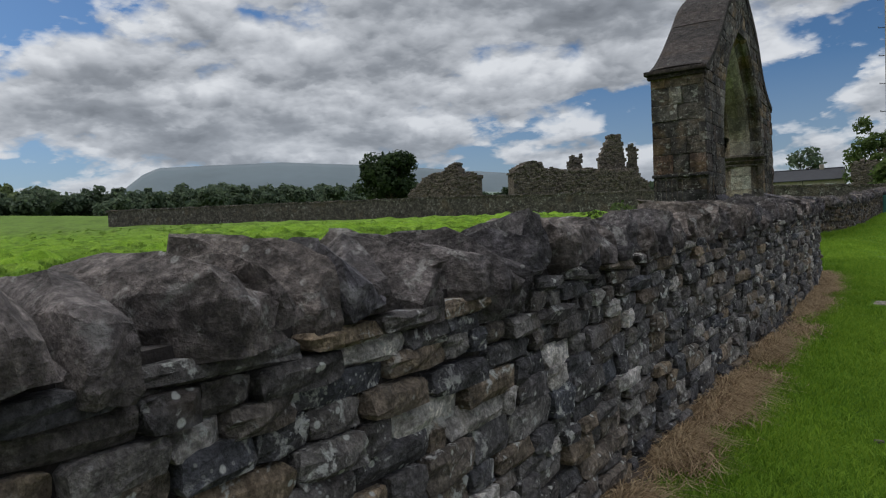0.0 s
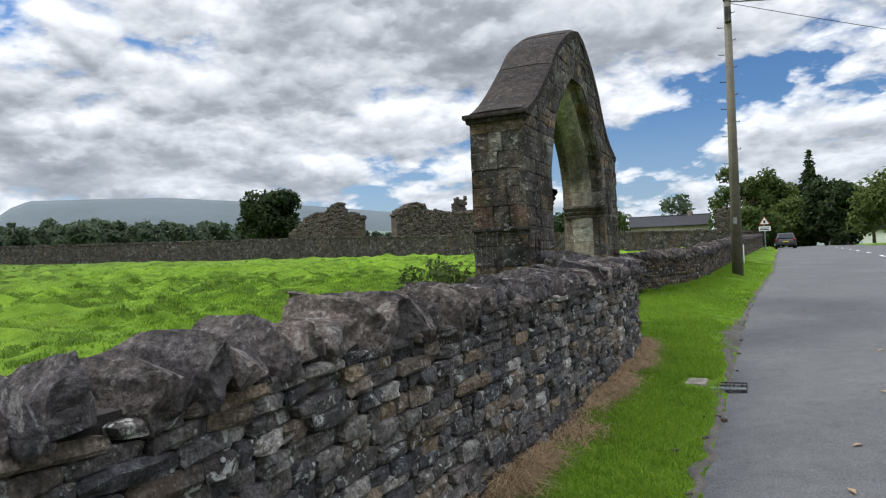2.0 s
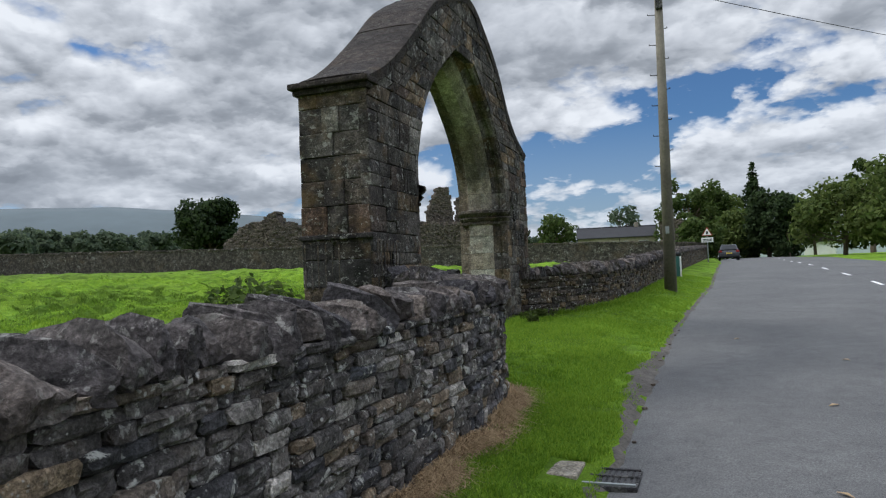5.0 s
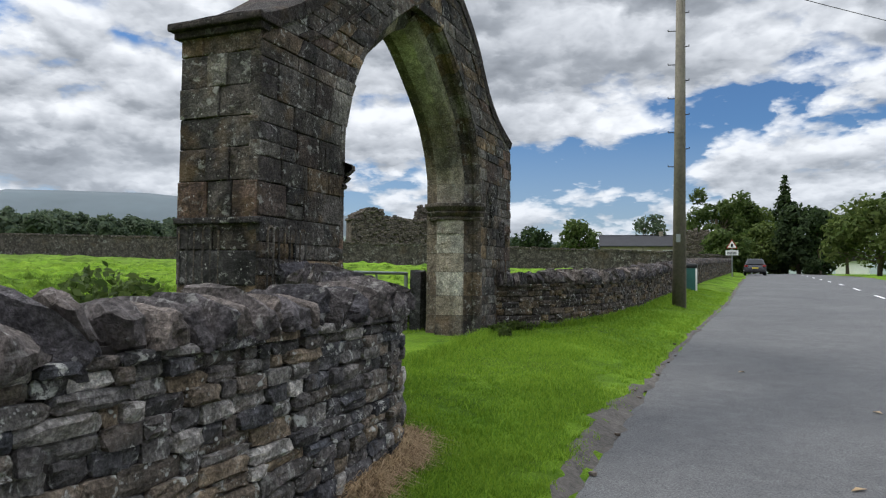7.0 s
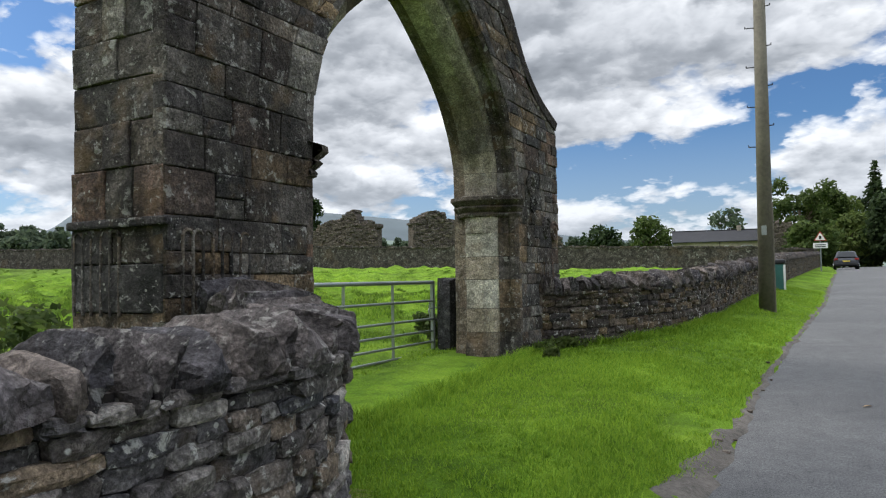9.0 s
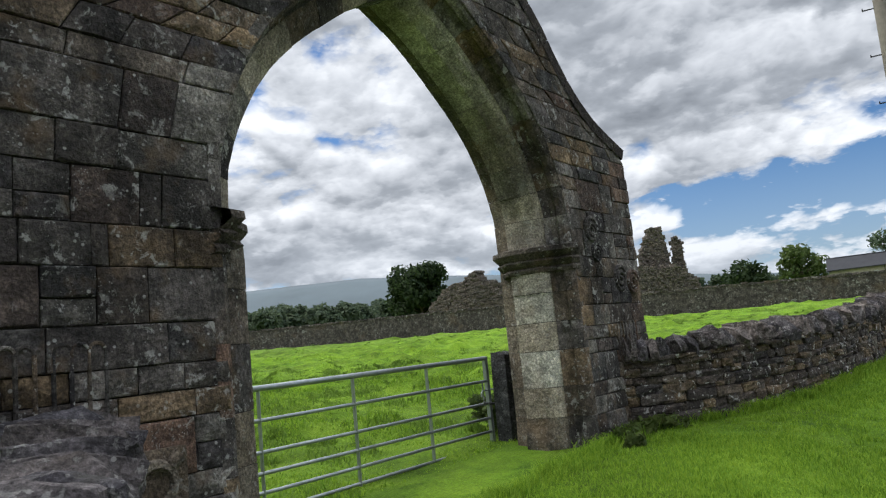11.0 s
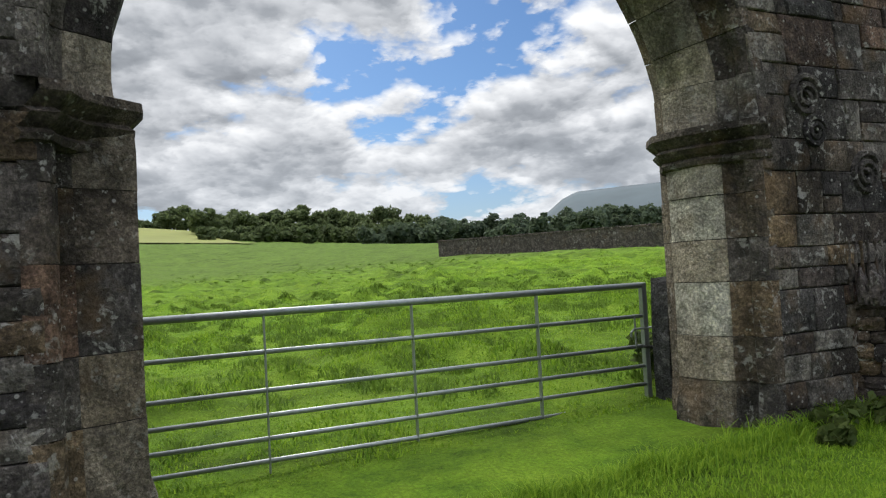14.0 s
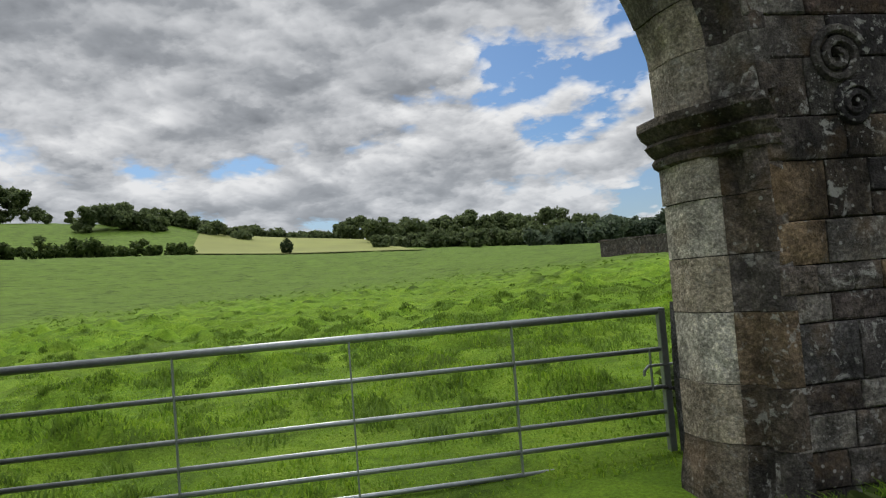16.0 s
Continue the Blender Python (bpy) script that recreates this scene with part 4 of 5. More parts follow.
def build_car():
    cx, cy = 2.55, 76.0
    z = road_z(cy) + 0.02
    car = thing("parked_car", "dark grey estate car parked by the wall", "car")
    bm = bmesh.new()
    # lower body, then cabin
    prof = ((0, 0.35), (0.05, 0.75), (0.15, 0.98), (1.5, 1.0), (3.4, 0.98), (4.3, 0.8), (4.45, 0.6), (4.4, 0.3), (0.2, 0.25))
    a = [bm.verts.new((cx - 0.9, cy + p, z + q)) for p, q in prof]
    b = [bm.verts.new((cx + 0.9, cy + p, z + q)) for p, q in prof]
    bm.faces.new(a)
    bm.faces.new(b[::-1])
    for i in range(len(prof)):
        j = (i + 1) % len(prof)
        bm.faces.new((a[j], a[i], b[i], b[j]))
    bmesh.ops.recalc_face_normals(bm, faces=bm.faces)
    bmesh.ops.bevel(bm, geom=bm.edges[:], offset=0.05, segments=2, affect="EDGES")
    part("body", bm, CAR_PAINT, car)
    bm = bmesh.new()
    cab = ((0.12, 0.96, 0.82), (0.45, 1.46, 0.66), (1.2, 1.52, 0.64), (2.3, 1.48, 0.64), (3.2, 0.96, 0.8))
    a = [bm.verts.new((cx - w, cy + p, z + q)) for p, q, w in cab]
    b = [bm.verts.new((cx + w, cy + p, z + q)) for p, q, w in cab]
    bm.faces.new(a)
    bm.faces.new(b[::-1])
    for i in range(5):
        j = (i + 1) % 5
        bm.faces.new((a[j], a[i], b[i], b[j]))
    bmesh.ops.recalc_face_normals(bm, faces=bm.faces)
    bmesh.ops.bevel(bm, geom=bm.edges[:], offset=0.04, segments=2, affect="EDGES")
    part("cabin", bm, CAR_PAINT, car)
    bm = bmesh.new()
    q = [bm.verts.new(v) for v in ((cx - 0.68, cy + 0.13, z + 1.02), (cx + 0.68, cy + 0.13, z + 1.02), (cx + 0.56, cy + 0.38, z + 1.42), (cx - 0.56, cy + 0.38, z + 1.42))]
    q2 = [bm.verts.new((v.co.x, v.co.y - 0.03, v.co.z + 0.01)) for v in q]
    bm.faces.new(q2)
    for i in range(4):
        bm.faces.new((q[i], q[(i + 1) % 4], q2[(i + 1) % 4], q2[i]))
    part("rear_window", bm, CAR_GLASS, car)
    for sx in (-1, 1):
        part("tail_light", box(bmesh.new(), cx + sx * 0.74 - 0.14, cx + sx * 0.74 + 0.14, cy - 0.01, cy + 0.14, z + 0.78, z + 0.93, 0.02), LAMP_RED, car, "red tail light")
        for dy in (0.75, 3.6):
            wheel = part("wheel", tube(bmesh.new(), (cx + sx * 0.72, cy + dy, z + 0.3), (cx + sx * 0.92, cy + dy, z + 0.3), 0.32, 0.32, 18), RUBBER, car)
            part("rim", tube(bmesh.new(), (cx + sx * 0.90, cy + dy, z + 0.3), (cx + sx * 0.935, cy + dy, z + 0.3), 0.2, 0.19, 14), STEEL, wheel)
    part("number_plate", box(bmesh.new(), cx - 0.26, cx + 0.26, cy - 0.02, cy + 0.03, z + 0.62, z + 0.73, 0.004), plain("plate_yellow", (0.55, 0.42, 0.06)), car, "yellow number plate")
    part("bumper", box(bmesh.new(), cx - 0.86, cx + 0.86, cy - 0.05, cy + 0.1, z + 0.33, z + 0.52, 0.03), BLACK_PLASTIC, car)


build_car()


# ---------- drain ----------
def build_drain():
    z = road_z(10.60)
    d = thing("road_drain", "cast-iron gully grate let into the road edge", "drain")
    part("frame", box(bmesh.new(), -0.10, 0.32, 10.38, 10.82, z - 0.05, z + 0.022, 0.006), POST, d)
    # black strips on the frame for the shade in the grate's openings
    for i in range(9):
        x = -0.06 + i * 0.042
        part("slot", box(bmesh.new(), x, x + 0.02, 10.42, 10.78, z + 0.016, z + 0.026), BLACK_PLASTIC, d)
    for yy in (10.40, 10.595, 10.78):
        part("rib", box(bmesh.new(), -0.09, 0.31, yy, yy + 0.03, z + 0.018, z + 0.036, 0.004), POST if yy > 10.5 else STEEL, d)
    part("kerb_block", box(bmesh.new(), -0.33, -0.095, 10.40, 10.80, z - 0.05, z + 0.075, 0.02), SHAFT, d, "short pale concrete kerb block")


build_drain()


def build_marks():
    for i in range(9):
        y = 28.0 + i * 6.0
        x = road_edge(y) + 4.6
        z0, z1 = road_z(y), road_z(y + 2.0)
        x2 = road_edge(y + 2) + 4.6
        zc = 0.05
        m = mesh_of("lane_mark", [(x - 0.05, y, z0 + zc + 0.006), (x + 0.05, y, z0 + zc + 0.006), (x2 + 0.05, y + 2, z1 + zc + 0.006), (x2 - 0.05, y + 2, z1 + zc + 0.006)], [(0, 1, 2, 3)], WHITE_PAINT)
        tagged(new("lane_mark", m), "worn white painted centre dash on the asphalt", "road marking", "centre line dashes", "structure")


build_marks()


# ---------- ruins, house ----------
def polar(az, r, z=0.0):
    return Vector((math.sin(radians(az)) * r, math.cos(radians(az)) * r, z))


def ragged_wall(root, az0, az1, r0, r1, tops, base, thick, seed, name="wall_fragment"):
    """A broken masonry wall between two bearings; tops: heights along it, knocked about."""
    rnd = random.Random(seed)
    a, b = polar(az0, r0), polar(az1, r1)
    d = (b - a).normalized()
    o = Vector((-d.y, d.x, 0)) * thick
    length = (b - a).length
    n = max(4, int(length / 0.35))
    sv, sf = [], []
    verts, faces = [], []
    for i in range(n + 1):
        f = i / n
        p = a + (b - a) * f
        t = along(tops, f) + rnd.uniform(-0.28, 0.18)
        for q in (p, p + o):
            verts += [(q.x, q.y, base), (q.x, q.y, t)]
        if i:
            j, k = (i - 1) * 4, i * 4
            faces += [(j, k, k + 1, j + 1), (j + 2, j + 3, k + 3, k + 2), (j + 1, k + 1, k + 3, j + 3)]
        # courses of loose facing stones
        z = base + 0.5
        while z < t + 0.15:
            h = rnd.uniform(0.22, 0.4)
            if rnd.random() < 0.72:
                v, fc = RUBBLE_SHAPES[rnd.randrange(14)]
                m = stone_matrix(Vector((p.x, p.y, z)) - o.normalized() * 0.02, d, -o.normalized(), length / n * rnd.uniform(0.9, 1.6), 0.3, h)
                k = len(sv)
                sv += [m @ q for q in v]
                sf += [tuple(c + k for c in q) for q in fc]
            z += h
        v, fc = rough_box(rnd.randrange(300), 2, 0.3, 0.2, True)
        m = stone_matrix(Vector((p.x, p.y, t)) + o * 0.5, d, -o.normalized(), 0.5, thick, rnd.uniform(0.2, 0.7))
        k = len(sv)
        sv += [m @ q for q in v]
        sf += [tuple(c + k for c in q) for q in fc]
    faces += [(0, 1, 3, 2), (n * 4, n * 4 + 2, n * 4 + 3, n * 4 + 1)]
    frag = under(new(name, mesh_of(name, verts, faces, RUIN)), root)
    tagged(under(new("facing", mesh_of("facing", sv, sf, RUIN)), frag), kind="stuff")


def el_z(el, r):
    return 1.6 + r * math.tan(radians(el))


def build_ruins():
    R = 100.0
    one = thing("abbey_ruin", "broken brown rubble walls of a roofless abbey with grassy tops", "ruin")
    ragged_wall(one, -35.5, -30.1, R, R - 6, [(0, el_z(3.2, R)), (0.25, el_z(4.2, R)), (0.5, el_z(4.55, R)), (0.62, el_z(4.9, R)), (0.72, el_z(5.1, R)), (0.76, el_z(4.3, R)), (1, el_z(4.1, R))], 2.2, 1.6, 31)
    ragged_wall(one, -32.0, -29.9, R - 8, R - 8, [(0, el_z(4.0, R)), (0.9, el_z(4.1, R)), (1, el_z(3.2, R))], 2.2, 1.4, 32)
    two = thing("abbey_ruin", "tall jagged fragments of ruined abbey walls in brown rubble", "ruin")
    ragged_wall(two, -27.0, -24.2, 90, 92, [(0, el_z(4.4, 90)), (0.25, el_z(5.0, 90)), (0.5, el_z(5.25, 90)), (0.75, el_z(5.0, 90)), (1, el_z(4.2, 90))], 2.2, 2.2, 33)
    ragged_wall(two, -24.6, -16.6, 96, 104, [(0, el_z(4.3, 100)), (0.5, el_z(4.2, 100)), (0.85, el_z(4.1, 100)), (1, el_z(3.2, 100))], 2.2, 1.2, 34)
    ragged_wall(two, -22.7, -21.7, 108, 108, [(0, el_z(5.0, 108)), (0.3, el_z(5.5, 108)), (1, el_z(5.4, 108))], 2.4, 1.2, 35)
    ragged_wall(two, -20.2, -18.3, 104, 105, [(0, el_z(5.2, 104)), (0.25, el_z(6.1, 104)), (0.45, el_z(7.0, 104)), (0.85, el_z(6.95, 104)), (1, el_z(5.0, 104))], 2.4, 1.6, 36)
    ragged_wall(two, -18.1, -17.4, 106, 106, [(0, el_z(5.7, 106)), (0.5, el_z(6.05, 106)), (1, el_z(5.7, 106))], 2.4, 1.2, 37)
    three = thing("ruined_gatehouse", "square stump of a ruined stone building by the lane", "ruin")
    ragged_wall(three, -2.75, -1.0, 104, 104, [(0, el_z(3.3, 104)), (0.2, el_z(3.5, 104)), (0.8, el_z(3.55, 104)), (1, el_z(3.1, 104))], 2.4, 3.5, 38)


build_ruins()
SLATE = plain("slate_roof", (0.026, 0.026, 0.029), 0.92, 0.0, 0.15, 6.0, 0.3)
HOUSE_STONE = plain("house_stone", (0.30, 0.26, 0.21), 0.9, 0.0, 0.2, 3.0, 0.4)


def build_house():
    a, b = Vector((-18.6, 118.0, 0)), Vector((-6.6, 120.0, 0))
    d = (b - a).normalized()
    turn = math.degrees(math.atan2(d.y, d.x))
    L, W, z0, eave, ridge = (b - a).length, 6.5, 2.5, 6.75, 8.45
    h = thing("stone_cottage", "long low stone cottage with dark slate roof", "house", at=(a.x, a.y, 0), turn=turn)
    part("wall", box(bmesh.new(), 0, L, 0, W, z0, eave, 0.0), HOUSE_STONE, h)
    for x in (0.0, L - 0.3):
        bm = bmesh.new()
        p = [bm.verts.new(v) for v in ((x, 0, eave), (x, W, eave), (x, W / 2, ridge - 0.1))]
        q = [bm.verts.new((v.co.x + 0.3, v.co.y, v.co.z)) for v in p]
        bm.faces.new(p)
        bm.faces.new(q[::-1])
        for i in range(3):
            bm.faces.new((p[i], q[i], q[(i + 1) % 3], p[(i + 1) % 3]))
        part("gable", bm, HOUSE_STONE, h)
    for s in (0, 1):
        bm = bmesh.new()
        y0, y1 = (-0.25, W / 2) if s == 0 else (W + 0.25, W / 2)
        vs = [(-0.2, y0, eave - 0.08), (L + 0.2, y0, eave - 0.08), (L + 0.2, y1, ridge), (-0.2, y1, ridge)]
        p = [bm.verts.new(v) for v in vs]
        q = [bm.verts.new((v[0], v[1], v[2] + 0.14)) for v in vs]
        bm.faces.new(p[::-1])
        bm.faces.new(q)
        for i in range(4):
            bm.faces.new((p[i], p[(i + 1) % 4], q[(i + 1) % 4], q[i]))
        bmesh.ops.recalc_face_normals(bm, faces=bm.faces)
        part("roof", bm, SLATE, h)
    part("ridge_tiles", box(bmesh.new(), -0.2, L + 0.2, W / 2 - 0.12, W / 2 + 0.12, ridge + 0.08, ridge + 0.22, 0.03), SLATE, h)
    part("chimney", box(bmesh.new(), L - 3.2, L - 2.6, W / 2 - 0.3, W / 2 + 0.3, ridge - 0.2, ridge + 0.75, 0.03), HOUSE_STONE, h)
    for x, w in ((2.6, 0.7), (5.2, 0.5), (7.0, 0.6), (9.3, 1.5)):
        win = part("window", box(bmesh.new(), x, x + w, -0.04, 0.06, 5.35, 6.15), WHITE_PAINT, h)
        k = 3 if w > 1 else 1
        for i in range(k):
            part("pane", box(bmesh.new(), x + 0.05 + i * (w - 0.05) / k, x + (i + 1) * (w - 0.05) / k, -0.055, -0.03, 5.41, 6.09), CAR_GLASS, win)
    part("drainpipe", tube(bmesh.new(), (6.4, -0.08, z0), (6.4, -0.08, eave), 0.05, 0.05, 6), BLACK_PLASTIC, h)
    # white cottage end beyond the bend
    c = polar(6.5, 150)
    g = thing("white_cottage", "small white rendered cottage gable behind the trees", "house", at=(c.x, c.y, 0), turn=-10)
    part("wall", box(bmesh.new(), 0, 5, 0, 7, 2, 5.6), WHITE_PAINT, g)
    bm = bmesh.new()
    p = [bm.verts.new(v) for v in ((-0.3, -0.3, 5.3), (5.3, -0.3, 5.3), (2.5, -0.3, 8.0))]
    q = [bm.verts.new((v.co.x, 7.3, v.co.z)) for v in p]
    bm.faces.new(p[::-1])
    bm.faces.new(q)
    for i in range(3):
        bm.faces.new((p[i], p[(i + 1) % 3], q[(i + 1) % 3], q[i]))
    part("roof", bm, SLATE, g)


build_house()


# ---------- trees ----------
def leaf_cloud(blobs, count, size, rs, flat=0.75):
    """Small bent leaf sprays scattered through the outer part of the given balls (place, radius)."""
    c = np.array([b[0] for b in blobs], float)
    r = np.array([b[1] for b in blobs], float)
    pick = rs.choice(len(blobs), count, p=(r ** 2) / (r ** 2).sum())
    v = rs.normal(size=(count, 3))
    v /= np.linalg.norm(v, axis=1)[:, None]
    p = c[pick] + v * (r[pick] * rs.uniform(0.55, 1.08, count))[:, None] * np.array([1, 1, flat])
    n = v * 0.6 + rs.normal(size=(count, 3)) * 0.6 + np.array([0, 0, 0.35])
    n /= np.linalg.norm(n, axis=1)[:, None]
    t = np.cross(n, rs.normal(size=(count, 3)))
    t /= np.linalg.norm(t, axis=1)[:, None]
    b = np.cross(n, t)
    s = (size * rs.uniform(0.5, 1.3, count))[:, None]
    quads = np.stack([p - t * s, p - b * s * 0.55 + n * s * 0.15, p + t * s, p + b * s * 0.55 + n * s * 0.15], 1).reshape(-1, 3)
    return quads


def quads_mesh(name, quads, mat):
    n = len(quads)
    me = bpy.data.meshes.new(name)
    me.vertices.add(n)
    me.vertices.foreach_set("co", quads.astype(np.float32).ravel())
    me.loops.add(n)
    me.loops.foreach_set("vertex_index", np.arange(n, dtype=np.int32))
    me.polygons.add(n // 4)
    me.polygons.foreach_set("loop_start", np.arange(0, n, 4, dtype=np.int32))
    me.materials.append(mat)
    me.update(calc_edges=True)
    return me


def tree(label, base, height, spread, mat, seed, leaves, leaf, trunk=0.18, shape="round", low=0.25):
    rnd, rs = random.Random(seed), np.random.RandomState(seed)
    base = Vector(base)
    t = thing("tree", label, "tree")
    bm = tube(bmesh.new(), base - Vector((0, 0, 0.4)), base + Vector((rnd.uniform(-0.2, 0.2), rnd.uniform(-0.2, 0.2), height * 0.62)), height * 0.028 + trunk * 0.3, height * 0.012, 9)
    blobs = []
    if shape == "round":
        for i in range(26):
            a = i * 2.4 + rnd.uniform(-0.5, 0.5)
            f = rnd.uniform(low, 0.93)
            wide = spread * math.sqrt(max(0.06, 1 - ((f - (low + 0.93) / 2 + 0.04) / 0.44) ** 2)) * rnd.uniform(0.45, 0.85)
            tip = base + Vector((math.cos(a) * wide, math.sin(a) * wide, height * f))
            tube(bm, base + Vector((0, 0, height * max(0.15, f * 0.55))), tip, height * 0.010, height * 0.003, 5)
            blobs.append((tip, spread * rnd.uniform(0.26, 0.46)))
        blobs.append((base + Vector((0, 0, height * 0.85)), spread * 0.42))
    elif shape == "conifer":
        for i in range(30):
            f = 0.12 + 0.86 * i / 29
            a = i * 2.4
            w = spread * (1 - f) ** 0.8 * rnd.uniform(0.6, 1.1)
            tip = base + Vector((math.cos(a) * w, math.sin(a) * w, height * (f - 0.03)))
            tube(bm, base + Vector((0, 0, height * f * 0.98)) if f < 0.62 else base + Vector((0, 0, height * 0.6)), tip, 0.05, 0.02, 4)
            blobs.append((tip, max(0.35, spread * 0.38 * (1.1 - f))))
            blobs.append((base + Vector((math.cos(a) * w * 0.4, math.sin(a) * w * 0.4, height * f)), max(0.3, spread * 0.34 * (1.1 - f))))
    elif shape == "yew":
        for i in range(26):
            a, f = rnd.uniform(0, 6.28), rnd.uniform(0.06, 0.9)
            w = spread * (0.95 if f < 0.6 else 0.95 * (1 - f) / 0.4 + 0.12) * rnd.uniform(0.4, 0.85)
            tip = base + Vector((math.cos(a) * w, math.sin(a) * w, height * f))
            tube(bm, base + Vector((0, 0, height * f * 0.6)), tip, 0.06, 0.02, 4)
            blobs.append((tip, spread * rnd.uniform(0.25, 0.4)))
    elif shape == "airy":
        for i in range(26):
            a, f = rnd.uniform(0, 6.28), rnd.uniform(0.3, 0.98)
            w = spread * math.sqrt(max(0.05, 1 - ((f - 0.6) / 0.42) ** 2)) * rnd.uniform(0.3, 0.95)
            tip = base + Vector((math.cos(a) * w, math.sin(a) * w, height * f))
            tube(bm, base + Vector((0, 0, height * f * 0.55)), tip, 0.07, 0.02, 4)
            blobs.append((tip, spread * rnd.uniform(0.12, 0.25)))
    part("trunk", bm, BARK, t)
    under(new("crown", quads_mesh("crown", leaf_cloud(blobs, leaves, leaf, rs, 1.0 if shape != "round" else 0.8), mat)), t)
    return t


def stand(az, r, dz=0.0):
    p = polar(az, r)
    p.z = ground_z(p.x, p.y) + dz
    return p


def build_trees():
    tree("dense dark round-crowned tree beside the ruins", stand(-37.0, 122), 10.6, 5.4, LEAF_DARK, 41, 9000, 0.42, low=0.22)
    tree("small bushy tree behind the cottage", stand(-10.6, 128), 8.5, 3.6, LEAF, 42, 1800, 0.4)
    tree("low dark rounded shrub tree beyond the wall", stand(-14.2, 130), 6.4, 4.0, LEAF_DARK, 43, 1600, 0.4, low=0.1)
    tree("distant tree showing over the cottage roof", stand(-5.6, 165), 11.5, 4.2, LEAF_FAR_HAZE, 44, 1200, 0.5)
    tree("tall open-branched broadleaf tree by the lane", stand(-0.8, 116), 12.6, 6.2, LEAF, 45, 4200, 0.36, shape="airy")
    tree("leafy green broadleaf tree by the lane", stand(0.9, 122), 10.0, 5.0, LEAF_LIGHT, 46, 3000, 0.4)
    tree("bushy light green roadside tree", stand(2.2, 108), 6.2, 4.0, LEAF_LIGHT, 47, 3000, 0.35, low=0.05)
    tree("bushy dark green roadside shrub", stand(-0.2, 100), 5.0, 3.4, LEAF, 55, 2600, 0.33, low=0.05)
    tree("tall dark conifer rising over the other trees", stand(3.5, 128), 15.4, 4.2, LEAF_DARK, 48, 4200, 0.42, shape="conifer")
    tree("broad very dark yew tree", stand(4.4, 106), 8.9, 3.6, LEAF_DARK, 49, 4200, 0.34, shape="yew")
    tree("broad very dark yew tree", stand(5.6, 104), 8.2, 3.0, LEAF_DARK, 50, 3600, 0.34, shape="yew")
    tree("dark broadleaf tree behind the yews", stand(7.2, 140), 9.0, 4.5, LEAF, 51, 2600, 0.42)
    tree("spreading light green tree on the far verge", stand(9.0, 84), 7.0, 4.6, LEAF_LIGHT, 52, 4200, 0.3, low=0.2)
    tree("spreading light green tree on the far verge", stand(12.5, 80), 8.4, 5.0, LEAF_LIGHT, 53, 4200, 0.3, low=0.2)
    tree("dark tall tree behind the verge trees", stand(10.6, 120), 12.6, 4.6, LEAF, 54, 2600, 0.4, shape="airy")
    tree("lone small dark bush out in the pale field", stand(-88.0, 232, 0.2), 4.6, 2.4, LEAF_DARK, 56, 900, 0.4, low=0.08)


build_trees()


def woods(name, label, rows, mat, seed, leaf):
    """A far wood: many crowns in one mesh. rows: (bearing, distance, height, spread)."""
    rs = np.random.RandomState(seed)
    rnd = random.Random(seed)
    out = []
    for az, r, h, w in rows:
        b = stand(az, r)
        blobs = []
        for i in range(9):
            a, f = rnd.uniform(0, 6.28), rnd.uniform(0.12, 0.88)
            q = w * math.sqrt(max(0.1, 1 - ((f - 0.5) / 0.5) ** 2)) * rnd.uniform(0.3, 0.8)
            blobs.append((b + Vector((math.cos(a) * q, math.sin(a) * q, h * f)), w * rnd.uniform(0.3, 0.5)))
        out.append(leaf_cloud(blobs, int(620 * (w / 4) ** 1.2), leaf, rs, 0.85))
    tagged(new(name, quads_mesh(name, np.concatenate(out), mat)), label, "woodland", kind="stuff")


